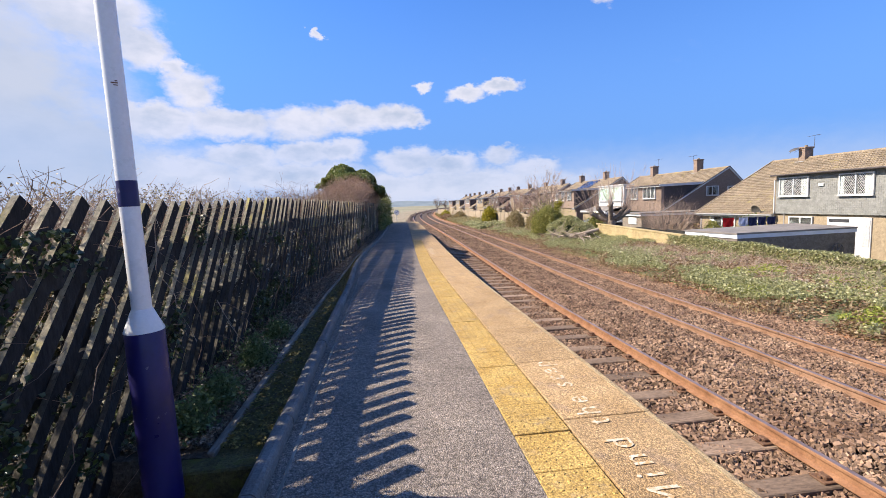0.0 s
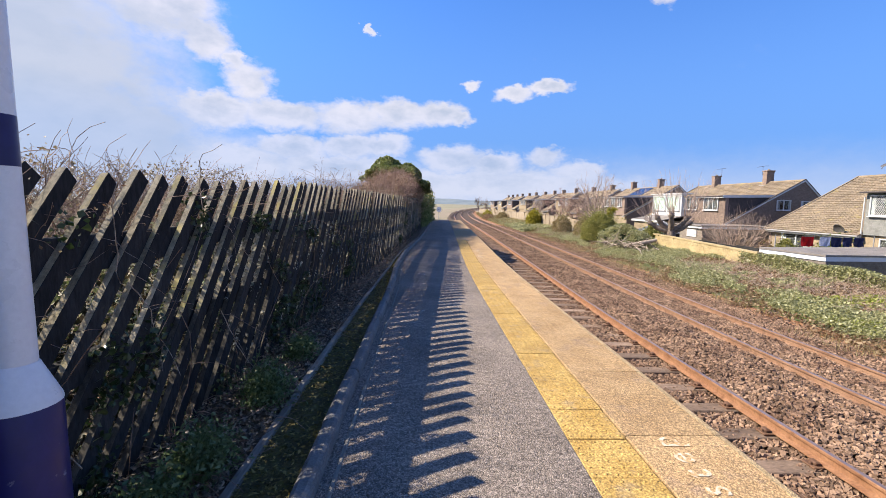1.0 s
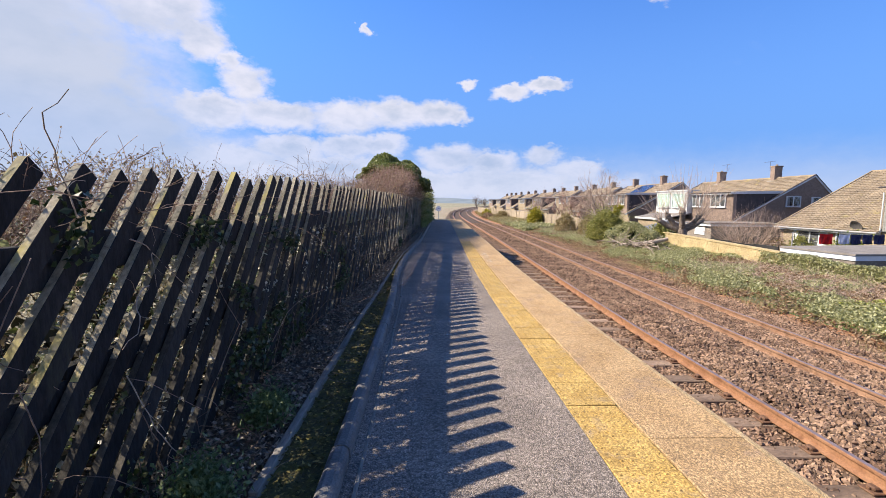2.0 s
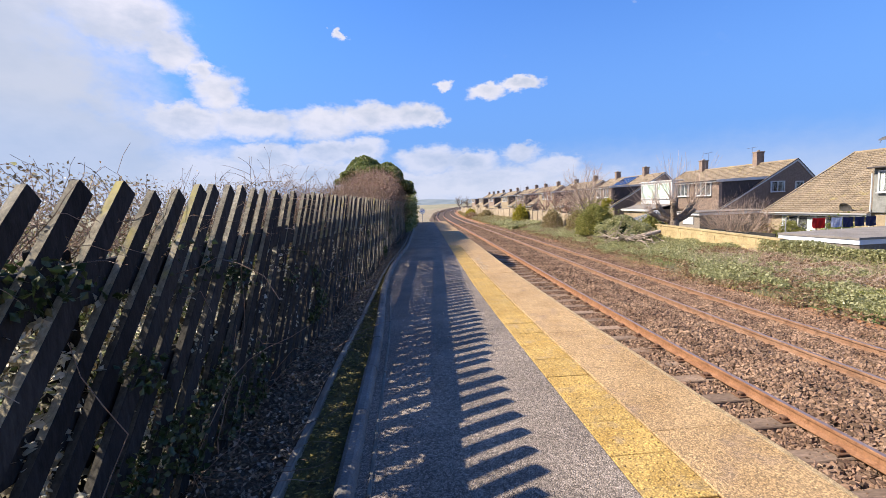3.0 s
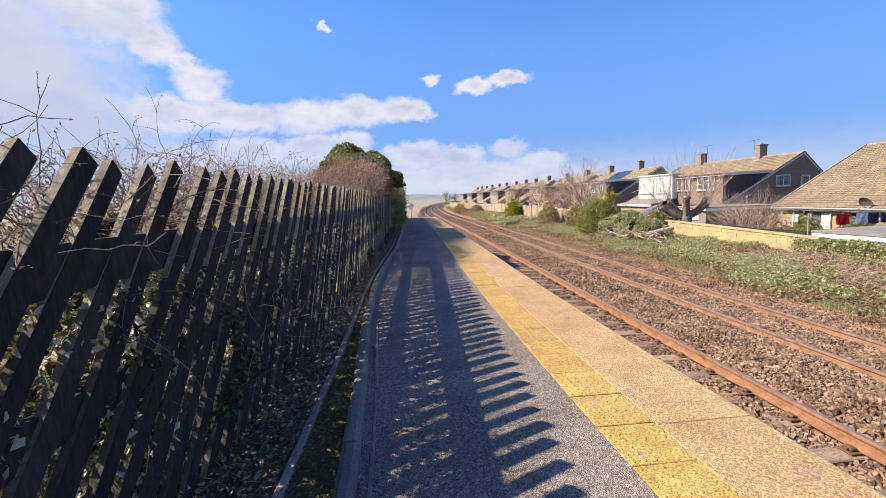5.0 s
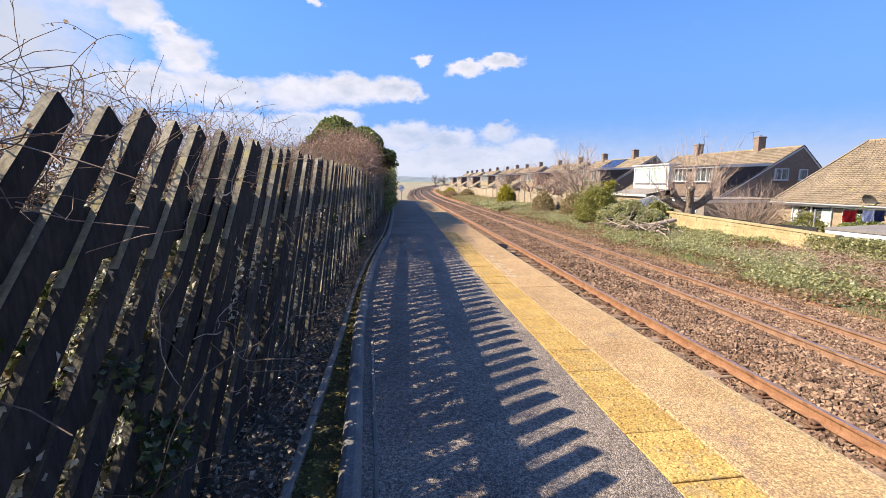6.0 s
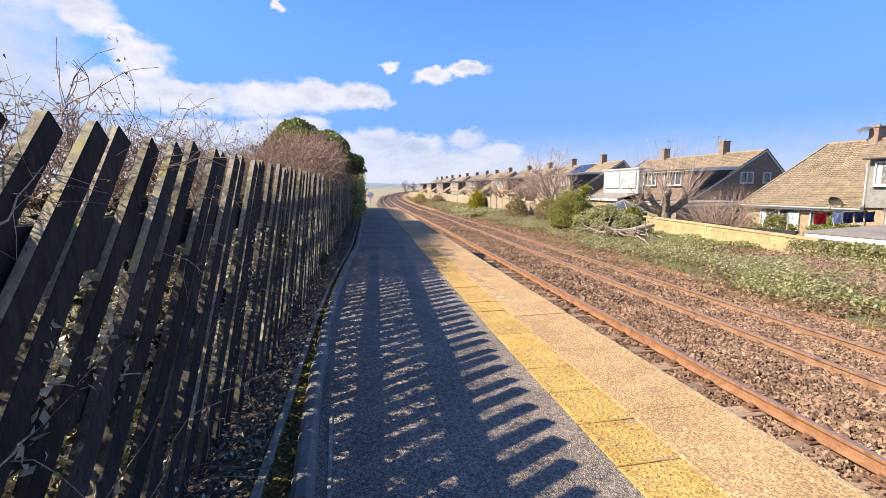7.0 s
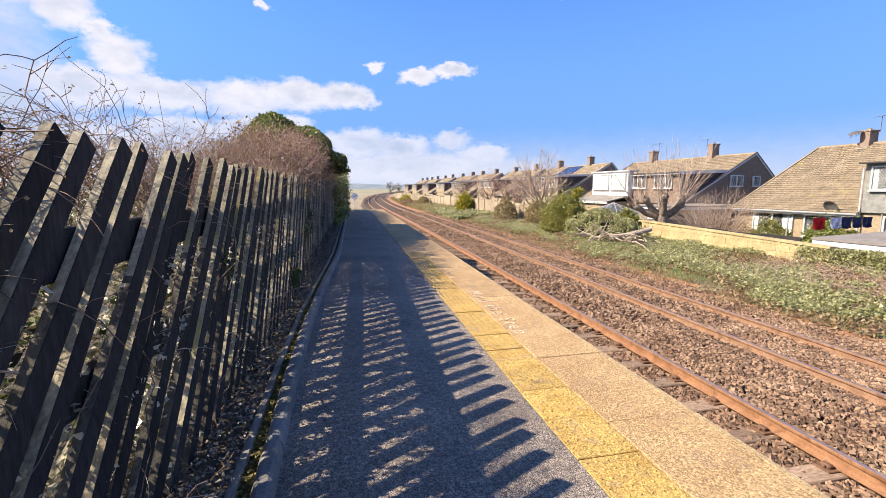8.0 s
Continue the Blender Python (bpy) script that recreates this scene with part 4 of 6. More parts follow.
# ---- growth on and behind the fence ----


def hedge_points(n, y0, y1, x0, x1, z0, z1, power=1.0):
    y = y0 + (y1 - y0) * rng.random(n)
    x = fence_x(y) - FENCE_X + x0 + (x1 - x0) * rng.random(n)
    z = z0 + (z1 - z0) * rng.random(n) ** power
    return np.stack([x, y, z], 1)


def clumpy(pts, scale, keep):
    """Keeps the points that fall into the clumps of a noise field."""
    k = np.array([noise.noise(Vector((p[0] * scale, p[1] * scale, p[2] * scale))) for p in pts])
    return pts[k > np.quantile(k, 1 - keep)]


hedge = thing("bramble_hedge", "tangled bramble hedge with dry leaves behind the fence", "hedge", kind="stuff")
top = lambda y: np.interp(y, [-4, 4, 8, 12, 16, 24], [1.66, 1.66, 1.80, 1.88, 1.88, 2.5])
hp = hedge_points(480000, -3, 36, -3.0, -1.80, 0.0, 1.0)
hp[:, 1] = -3 + 39 * ((hp[:, 1] + 3) / 39) ** 1.25
back = np.interp(hp[:, 1], [-3, 4.5, 7], [0.7, 0.6, 0.10]) + 1.4 * rng.random(len(hp))
hp[:, 0] = fence_x(hp[:, 1]) - back
hp[:, 2] = 0.02 + hp[:, 2] * top(hp[:, 1]) * (0.70 + 0.19 * rng.random(len(hp))) * np.interp(back, [0, 2.0], [0.97, 1.12])
hp = hp[rng.random(len(hp)) < np.interp(hp[:, 1], [-3, 4.5, 7, 10, 12, 20, 25], [0.4, 0.4, 0.5, 0.35, 0.22, 0.22, 0.8])]
hp = hp[rng.random(len(hp)) < np.interp(hp[:, 2], [0, 1.35, 1.6, 1.75], [1.0, 0.9, 0.6, 0.35])]
hp = hp[rng.random(len(hp)) < np.where((hp[:, 1] < 5.0) & (hp[:, 2] > 1.35), 0.10, 1.0)]
hp = clumpy(hp, 7.0, 0.46)
part("dry_leaves", leaves("dry_leaves", hp[: int(len(hp) * 0.62)], 0.021, M_hedgeleaf), None, hedge, "dry brown leaves")
part("green_leaves", leaves("green_leaves", hp[int(len(hp) * 0.62):], 0.027, M_hedgegreen), None, hedge, "green bramble leaves")
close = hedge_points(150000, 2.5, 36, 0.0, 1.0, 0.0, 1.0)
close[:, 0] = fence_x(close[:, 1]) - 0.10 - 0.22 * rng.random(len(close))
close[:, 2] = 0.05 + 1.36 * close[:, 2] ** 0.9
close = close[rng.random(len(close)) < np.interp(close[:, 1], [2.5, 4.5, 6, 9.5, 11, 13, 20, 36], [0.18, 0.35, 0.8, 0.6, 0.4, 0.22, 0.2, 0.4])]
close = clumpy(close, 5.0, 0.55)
# scattered leaves painted bright to read as sun flecks
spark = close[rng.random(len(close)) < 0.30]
part("pale_leaves", leaves("pale_leaves", spark, 0.027, M_leaf_fleck), None, hedge, "leaves with sun flecks put into their pale colour")
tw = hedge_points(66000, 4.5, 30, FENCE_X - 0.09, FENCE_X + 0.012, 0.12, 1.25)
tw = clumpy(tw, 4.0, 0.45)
part("caught_leaves", leaves("caught_leaves", tw, 0.023, M_leaf_fleck), None, hedge, "leaf bits coloured as sun flecks between the pales")
part("near_leaves", leaves("near_leaves", close[::2], 0.030, M_hedgeleaf), None, hedge, "dry leaves close behind the pales")
part("near_green", leaves("near_green", close[1::2], 0.032, M_ivyback), None, hedge, "green leaves close behind the pales")
fp = hedge_points(190000, -4, 30, 0.0, 1.0, 0.0, 1.0)
fp[:, 0] = fence_x(fp[:, 1]) - 1.75 - 1.3 * rng.random(len(fp))
fp[:, 2] = fp[:, 2] * (1.95 + 0.12 * np.sin(fp[:, 1] * 1.7) + 0.08 * np.sin(fp[:, 1] * 4.3))
fp = fp[rng.random(len(fp)) < np.interp(fp[:, 1], [8, 11, 22, 26], [0.9, 0.35, 0.35, 1.0])]
fp = fp[(fp[:, 1] > 5.0) | (fp[:, 2] < 1.5)]
fp = clumpy(fp, 3.5, 0.75)
part("back_leaves", leaves("back_leaves", fp, 0.022, M_hedgeleaf), None, hedge, "dry brown leaves further back")
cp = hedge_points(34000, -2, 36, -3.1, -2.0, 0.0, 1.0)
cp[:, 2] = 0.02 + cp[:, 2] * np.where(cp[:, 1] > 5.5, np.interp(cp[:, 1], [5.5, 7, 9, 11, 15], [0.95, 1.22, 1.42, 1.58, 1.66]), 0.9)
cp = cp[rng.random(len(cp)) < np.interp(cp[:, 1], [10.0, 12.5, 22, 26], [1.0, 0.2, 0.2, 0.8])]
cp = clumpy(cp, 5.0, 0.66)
part("inner_leaves", leaves("inner_leaves", cp, 0.062, M_leaf_shade), None, hedge, "dense inner growth coloured as shaded")
paths = []
for i in range(4200):
    y = -3 + 38 * rng.random()
    x = float(fence_x(y)) - 0.15 - 2.6 * rng.random()
    d = (rng.normal() * 0.6, rng.normal(), 0.8 + rng.random())
    paths.append(stem((x, y, 0.05 + 1.25 * rng.random() ** 0.7), d, 0.5 + 0.6 * rng.random(), 0.0030, 7, 0.6, 0.16, 0.5))
part("stems", tubes("stems", paths, M_twig, 3), None, hedge, "tangled brown stems")

# long arching sprays that stand out above the pales
sprays = thing("bramble_sprays", "arching bramble sprays above the fence top", "bramble", kind="stuff")
paths, buds, leafpts = [], [], []
for i in range(420):
    y = -2 + 34 * rng.random() ** 0.8
    hi = float(np.interp(y, [-2, 6, 9, 13, 17, 22, 30], [0.22, 0.28, 0.45, 0.55, 0.45, 0.4, 0.4]))
    x = float(fence_x(y)) - 0.12 - 0.9 * rng.random()
    z = float(top(y)) - 0.35
    d = (rng.normal() * 0.35 + 0.1, rng.normal() * 0.8, 1.1)
    length = (0.35 + hi * (0.5 + 0.8 * rng.random()))
    main = stem((x, y, z), d, length, 0.0042, 10, 0.42, 0.09 + 0.06 * rng.random(), 0.35)
    paths.append(main)
    for k in range(rng.integers(2, 6)):
        j = rng.integers(3, 9)
        dd = np.array(main[j][:3]) - np.array(main[j - 1][:3])
        side = stem(main[j][:3], dd / np.linalg.norm(dd) + rng.normal(size=3) * 0.7, 0.08 + 0.22 * rng.random(), 0.0026, 4, 0.4, 0.03, 0.5)
        paths.append(side)
        buds += [np.array(side[-1][:3]), np.array(side[2][:3])]
    if rng.random() < 0.12:
        leafpts.append(np.array(main[-1][:3]) + rng.normal(size=3) * 0.02)
for i in range(280):
    y = 8.5 + 5.5 * rng.random()
    main = stem((float(fence_x(y)) - 0.15 - 0.6 * rng.random(), y, 1.4 + 0.3 * rng.random()), (rng.normal() * 0.3 + 0.1, rng.normal() * 1.0, 0.9), 0.35 + 0.45 * rng.random(), 0.0034, 12, 0.42, 0.14, 0.35)
    paths.append(main)
    for k in range(4):
        j = rng.integers(3, 10)
        dd = np.array(main[j][:3]) - np.array(main[j - 1][:3])
        paths.append(stem(main[j][:3], dd / np.linalg.norm(dd) + rng.normal(size=3) * 0.8, 0.10 + 0.22 * rng.random(), 0.0018, 5, 0.5, 0.03, 0.5))
        buds += [np.array(q[:3]) + rng.normal(size=3) * 0.006 for q in paths[-1][2:]]
for i in range(700):
    y = -1.0 + 6.5 * rng.random()
    main = stem((float(fence_x(y)) - 0.15 - 1.3 * rng.random(), y, 1.15 + 0.35 * rng.random()), (rng.normal() * 0.5, rng.normal() * 0.8, 1.0), 0.35 + 0.30 * rng.random(), 0.0036, 7, 0.45, 0.04, 0.4)
    paths.append(main)
    for k in range(3):
        paths.append(stem(main[2 + k][:3], (rng.normal(), rng.normal(), 0.8), 0.12 + 0.18 * rng.random(), 0.0022, 4, 0.5, 0.02, 0.5))
tuft = []
for i in range(5200):
    y = -2.5 + 30 * rng.random() ** 0.85
    s0 = (float(fence_x(y)) - 0.04 - 0.6 * rng.random(), y, float(top(y)) - 0.42 + 0.22 * rng.random())
    paths.append(stem(s0, (rng.normal() * 0.5, rng.normal() * 0.9, 1.0), 0.22 + 0.26 * rng.random(), 0.0023, 6, 0.5, 0.06, 0.4))
    tuft += [np.array(q[:3]) + rng.normal(size=3) * 0.012 for q in paths[-1][2:]]
part("tuft_leaves", leaves("tuft_leaves", np.array(tuft), 0.009, M_dead), None, sprays, "small dry leaves on the twig tips")
part("canes", tubes("canes", paths, M_twig, 3), None, sprays, "thin brown canes")
part("buds", leaves("buds", np.array(buds), 0.0085, M_dead, long=1.2), None, sprays, "small brown buds")
part("new_leaves", leaves("new_leaves", np.repeat(np.array(leafpts), 3, 0) + rng.normal(size=(len(leafpts) * 3, 3)) * 0.03, 0.014, M_ivylit), None, sprays, "small green leaves")

# ivy that climbs over the front of the pales
ivy = thing("fence_ivy", "dark green ivy climbing over the fence pales", "ivy", kind="stuff")
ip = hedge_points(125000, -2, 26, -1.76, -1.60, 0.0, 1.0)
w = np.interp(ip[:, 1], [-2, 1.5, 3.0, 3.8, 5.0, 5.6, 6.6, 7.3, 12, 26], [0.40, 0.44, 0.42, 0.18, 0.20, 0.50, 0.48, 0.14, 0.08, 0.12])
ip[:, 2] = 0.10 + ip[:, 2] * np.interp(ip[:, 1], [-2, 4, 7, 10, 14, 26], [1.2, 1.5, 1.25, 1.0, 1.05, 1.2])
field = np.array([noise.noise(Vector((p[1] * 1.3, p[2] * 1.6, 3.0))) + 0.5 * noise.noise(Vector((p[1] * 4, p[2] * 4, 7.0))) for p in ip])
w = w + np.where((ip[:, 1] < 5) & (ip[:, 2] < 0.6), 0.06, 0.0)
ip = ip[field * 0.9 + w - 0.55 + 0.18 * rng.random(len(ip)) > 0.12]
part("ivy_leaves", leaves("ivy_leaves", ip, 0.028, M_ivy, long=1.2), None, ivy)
paths = []
for i in range(60):
    y = -1 + 24 * rng.random()
    paths.append(stem((float(fence_x(y)) + 0.03, y, 0.05), (0.02, rng.normal() * 0.5, 1), 0.6 + 0.9 * rng.random(), 0.004, 8, 0.45, 0.0, 0.5))
part("ivy_stems", tubes("ivy_stems", paths, M_twig, 3), None, ivy)

# loose pale stems caught on the fence
loose = thing("dead_stems", "bleached dead bramble stems hanging on the fence", "dead stems", kind="stuff")
paths = []
for i in range(30):
    y = 2.5 + 15 * rng.random()
    z = 0.3 + 1.2 * rng.random()
    paths.append(stem((float(fence_x(y)) + 0.03 + 0.02 * rng.random(), y, z), (0.02, rng.normal(), rng.normal() * 0.5 - 0.2), 0.35 + 0.6 * rng.random(), 0.0038, 9, 0.40, 0.06, 0.4))
    for k in range(3):
        q = paths[-1 - k][int(rng.integers(3, 8 if not k else 4))]
        paths.append(stem(q[:3], (0.1, rng.normal(), rng.normal() * 0.7), 0.10 + 0.2 * rng.random(), 0.0013, 4, 0.4, 0.05, 0.4))
part("stems", tubes("stems", paths, M_log, 4), None, loose)

# leaf litter and weeds at the foot of the fence
lit = thing("leaf_litter", "fallen leaves and twigs along the fence foot", "leaf litter", kind="stuff")
n = 48000
y = 2.7 + 38 * rng.random(n) ** 1.4
x = board_x(y) - 0.03 - 0.75 * rng.random(n) ** 1.2
lp = np.stack([x, y, 0.03 + 0.04 * rng.random(n) + 0.05 * np.clip(board_x(y) - x, 0, 0.8)], 1)
part("fallen_leaves", leaves("fallen_leaves", lp, 0.018, M_litterleaf, 0.5), None, lit)
n = 11000
y = 2.7 + 30 * rng.random(n) ** 1.4
x = kerb_x(y) - 0.02 - (kerb_x(y) - board_x(y) - 0.03) * rng.random(n)
part("moss_bits", leaves("moss_bits", np.stack([x, y, 0.008 + 0.02 * rng.random(n)], 1), 0.014, M_mossbit, 0.8, long=2.0), None, lit, "golden green moss tufts")
paths = []
for i in range(900):
    y = 2.7 + 22 * rng.random() ** 1.2
    paths.append(stem((float(bend(y)) + KERB_X - 0.36 - 0.6 * rng.random(), y, 0.06), (rng.normal(), rng.normal(), 0.25 * rng.random()), 0.15 + 0.4 * rng.random(), 0.003, 6, 0.5, 0.05, 0.5))
part("twigs", tubes("twigs", paths, M_twig, 3), None, lit)
for (wx, wy, r, hgt) in ((-1.48, 3.35, 0.15, 0.24), (-1.45, 4.25, 0.16, 0.27), (-1.45, 5.2, 0.13, 0.2), (-1.52, 2.95, 0.13, 0.2)):
    weed = thing("weed_clump", "bushy green weeds growing by the edging", "weeds", group="weed clumps", at=(wx, wy, 0.03))
    n = 3200
    q = rng.normal(size=(n, 3)) * np.array([r * 0.5, r * 0.6, hgt * 0.33]) + np.array([0, 0, hgt * 0.45])
    q = q[q[:, 2] > 0]
    part("foliage", leaves("foliage", q, 0.013, M_grass, long=2.4), None, weed)
    part("stalks", tubes("stalks", [stem((rng.normal() * r * 0.3, rng.normal() * r * 0.3, 0), (rng.normal() * 0.4, rng.normal() * 0.4, 1), hgt * (0.7 + 0.5 * rng.random()), 0.0025, 5, 0.25) for _ in range(24)], M_grass, 3), None, weed)

# ---- the big thicket at the end of the fence ----


def dome(n, c, r, low=0.0):
    """Points just inside a lumpy half dome."""
    v = rng.normal(size=(n, 3))
    v[:, 2] = np.abs(v[:, 2])
    v /= np.linalg.norm(v, axis=1)[:, None]
    lump = np.array([1 + 0.16 * noise.noise(Vector(p * 2.3)) + 0.08 * noise.noise(Vector(p * 6)) for p in v])
    return c + v * r * (lump * (0.86 + 0.16 * rng.random(n) ** 0.5))[:, None], v


thicket = thing("thicket", "large mound of bare reddish twigs with evergreen top", "thicket", at=(-2.1, 25.6, 0.0))


def mound_top(y):
    """Height of the twig mound along the fence, measured from the thicket's foot."""
    return float(np.interp(y, [-10.0, -8.5, -6.5, -3.5, 0.0, 2.5, 4.5], [1.75, 2.2, 2.6, 2.95, 3.25, 3.0, 2.1]))


paths, tips = [], []
for i in range(3400):
    y = -9.5 + 13.5 * rng.random() ** 0.85
    side = -1.0 + 1.75 * rng.random()
    h = mound_top(y) * math.sqrt(max(0.15, 1 - 0.45 * (side - 0.1) ** 2))
    x = float(fence_x(25.6 + y)) + 1.2 + side
    z = h * (0.45 + 0.45 * rng.random() ** 0.5)
    d = np.array([side * 0.35, rng.normal() * 0.6 - 0.15, 0.9])
    paths.append(stem((x, y, z), d + rng.normal(size=3) * 0.5, 0.35 + 0.35 * rng.random(), 0.0085, 5, 0.45, 0.02, 0.4))
    for k in range(3):
        q = np.array(paths[-1 - k][3][:3])
        paths.append(stem(q, d + rng.normal(size=3) * 0.9, 0.22 + 0.25 * rng.random(), 0.0055, 4, 0.5, 0.0, 0.4))
        tips.append(np.array(paths[-1][-1][:3]))
tagged(part("pale_growth", tubes("pale_growth", paths[::5], M_ptwig, 3), None, thicket, "paler bare twigs"), kind="stuff")
paths = [q for k, q in enumerate(paths) if k % 5]
tagged(part("twig_mass", tubes("twig_mass", paths, M_redtwig, 3), None, thicket, "reddish brown bare twigs"), kind="stuff")
part("dry_foliage", leaves("dry_foliage", np.repeat(np.array(tips), 2, 0) + rng.normal(size=(2 * len(tips), 3)) * 0.05, 0.026, M_dead), None, thicket, "small dry leaves on the twig tips")
pts, _ = dome(80000, np.array([-0.1, 0.6, 1.85]), np.array([2.1, 4.2, 1.95]))
low = np.array([2.75 - 0.10 * p[1] + 0.5 * noise.noise(Vector(p * 0.8)) - 0.15 * p[0] for p in pts])
pts = pts[pts[:, 2] > low]
part("ivy_top", leaves("ivy_top", clumpy(pts, 1.5, 0.85), 0.065, M_thicketgreen), None, thicket, "dark green ivy crown")
# inner leaves whose colour carries the thicket's shade
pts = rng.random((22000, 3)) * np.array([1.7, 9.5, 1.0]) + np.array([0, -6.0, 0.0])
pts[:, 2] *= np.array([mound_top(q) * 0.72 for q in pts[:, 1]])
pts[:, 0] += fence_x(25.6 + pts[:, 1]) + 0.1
part("core", leaves("core", pts, 0.09, M_leaf_shade), None, thicket, "dense inner leaves coloured as shaded")

ivyend = thing("ivy_clad_fence_end", "fence end smothered in dark ivy", "ivy", kind="stuff")
n = 34000
y = 28 + 15 * rng.random(n)
x = fence_x(y) + 0.10 + 0.18 * rng.normal(size=n) - 0.5 * rng.random(n)
z = np.interp(y, [28, 31, 38, 43], [1.5, 2.3, 2.5, 1.9]) * rng.random(n)
part("ivy_leaves", leaves("ivy_leaves", np.stack([x, y, z], 1), 0.065, M_thicketgreen), None, ivyend)
paths = []
for i in range(800):
    y = 25 + 15 * rng.random()
    paths.append(stem((float(fence_x(y)) - 0.1, y, 0.6 + 1.7 * rng.random()), (0.4 + rng.normal() * 0.5, rng.normal() * 0.7, 0.8), 0.4 + 0.5 * rng.random(), 0.006, 5, 0.4, 0.0, 0.4))
part("bare_shoots", tubes("bare_shoots", paths, M_ptwig, 3), None, ivyend, "pale bare shoots")

# ---- small signal sign at the platform end ----
sign = thing("round_sign", "small white round sign with blue mark on a thin post", "sign", at=(1.0, 46.0, -1.25))
part("post", lathe([(0.035, 0), (0.035, 2.15)], 10), M_pipe, sign)
bm = lathe([(0.27, 0), (0.27, 0.02)], 24)
bmesh.ops.rotate(bm, verts=bm.verts, matrix=Matrix.Rotation(radians(90), 3, "X"))
bmesh.ops.translate(bm, verts=bm.verts, vec=(0, -0.04, 2.2))
disc = part("disc", bm, M_signwhite, sign, "white round plate")
bm = prism([(-0.15, -0.05), (0.15, 0.10), (0.15, 0.16), (-0.15, 0.01)], 1, -0.075, -0.066)
bmesh.ops.translate(bm, verts=bm.verts, vec=(0, 0, 2.15))
part("mark", bm, M_signblue, disc, "blue bar")

# ---- verge on the far side of the tracks ----


def verge_points(n, x0, x1, y0, y1, lift=0.03, power=1.0):
    y = y0 + (y1 - y0) * rng.random(n) ** power
    xs = x0 + (x1 - x0) * rng.random(n)
    x = xs + bend(y)
    return np.stack([x, y, ground_z(x, y) + lift * (0.3 + rng.random(n))], 1)


verge = thing("verge_ivy", "sunlit ivy and weeds covering the railway verge", "ground ivy", kind="stuff")
vp = verge_points(220000, 8.9, 14.3, 6, 48, 0.16, 1.25)
k = np.array([noise.noise(Vector((p[0] * 0.55, p[1] * 0.35, 0))) + 0.6 * noise.noise(Vector((p[0] * 1.9, p[1] * 1.9, 4))) for p in vp])
edge = np.interp(vp[:, 0] - bend(vp[:, 1]), [8.9, 9.6, 10.3, 12, 14.3], [-0.7, -0.12, 0.25, 0.22, 0.05])
edge = edge - np.where(vp[:, 1] < 19, 0.42 * np.exp(-((vp[:, 0] - 12.5) / 1.0) ** 2), 0.0)
vi = vp[k + edge > 0.02]
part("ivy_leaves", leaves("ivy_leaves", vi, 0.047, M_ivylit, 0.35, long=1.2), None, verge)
dry = vp[(k + edge <= 0.06) & (k + edge > -0.55)]
dry = dry[: 34000]
part("dead_leaves", leaves("dead_leaves", dry - np.array([0, 0, 0.05]), 0.05, M_dead, 0.6), None, verge, "brown dead leaves")
lime = verge_points(16000, 9.6, 13.0, 5, 13.5, 0.12)
lime = clumpy(lime, 0.45, 0.5)
part("lime_weeds", leaves("lime_weeds", lime, 0.05, M_lime, 0.3), None, verge, "bright lime green weeds")
far = verge_points(24000, 8.7, 14.5, 48, 110, 0.3, 1.2)
part("far_leaves", leaves("far_leaves", far, 0.16, M_ivylit, 0.2), None, verge)
straw = thing("dry_grass", "pale dry grass and weeds on the verge", "grass", kind="stuff")
gp = clumpy(verge_points(60000, 8.4, 14.3, 6, 60, 0.0, 1.2), 0.6, 0.5)
part("straw_blades", blades("straw_blades", gp, 0.12, 0.006, M_straw, 1.2), None, straw)
gp = clumpy(verge_points(16000, 9.0, 14.3, 6, 60, 0.0, 1.2), 0.5, 0.5)
part("green_blades", blades("green_blades", gp, 0.10, 0.008, M_olive, 0.9), None, straw)
gp = verge_points(16000, 8.6, 14.5, 60, 140, 0.0)
part("far_blades", blades("far_blades", gp, 0.55, 0.03, M_straw, 0.9), None, straw)
gp = np.stack([-6 + 7 * rng.random(9000), 46 + 60 * rng.random(9000), np.zeros(9000)], 1)
gp[:, 2] = ground_z(gp[:, 0], gp[:, 1])
part("left_blades", blades("left_blades", gp, 0.3, 0.02, M_straw, 0.9), None, straw)

brush = thing("verge_brambles", "low brown bramble tangle on the verge", "bramble", kind="stuff")
paths = []
for i in range(5000):
    y = 6 + 15 * rng.random()
    x = 11.3 + 2.9 * rng.random() - 0.8 * rng.random() ** 3
    z = float(ground_z(np.array(x), np.array(y)))
    paths.append(stem((x, y, z), (rng.normal(), rng.normal(), 0.9), 0.35 + 0.5 * rng.random(), 0.0048, 6, 0.6, 0.22, 0.5))
for i in range(500):
    y = 28 + 25 * rng.random()
    x = 11.0 + 3.0 * rng.random()
    paths.append(stem((x, y, -1.15), (rng.normal(), rng.normal(), 1.0), 0.5 + 0.7 * rng.random(), 0.008, 5, 0.4, 0.1, 0.5))
part("stems", tubes("stems", paths, M_ptwig, 3), None, brush)

# ---- garden walls ----
WALL_X = 14.4


def wall_top(y):
    return np.interp(y, [8, 20.4, 28.7], [-0.55, -0.30, -0.08])


bw = thing("garden_wall", "low buff stone garden wall with coping, lit by sun", "wall", kind="structure")
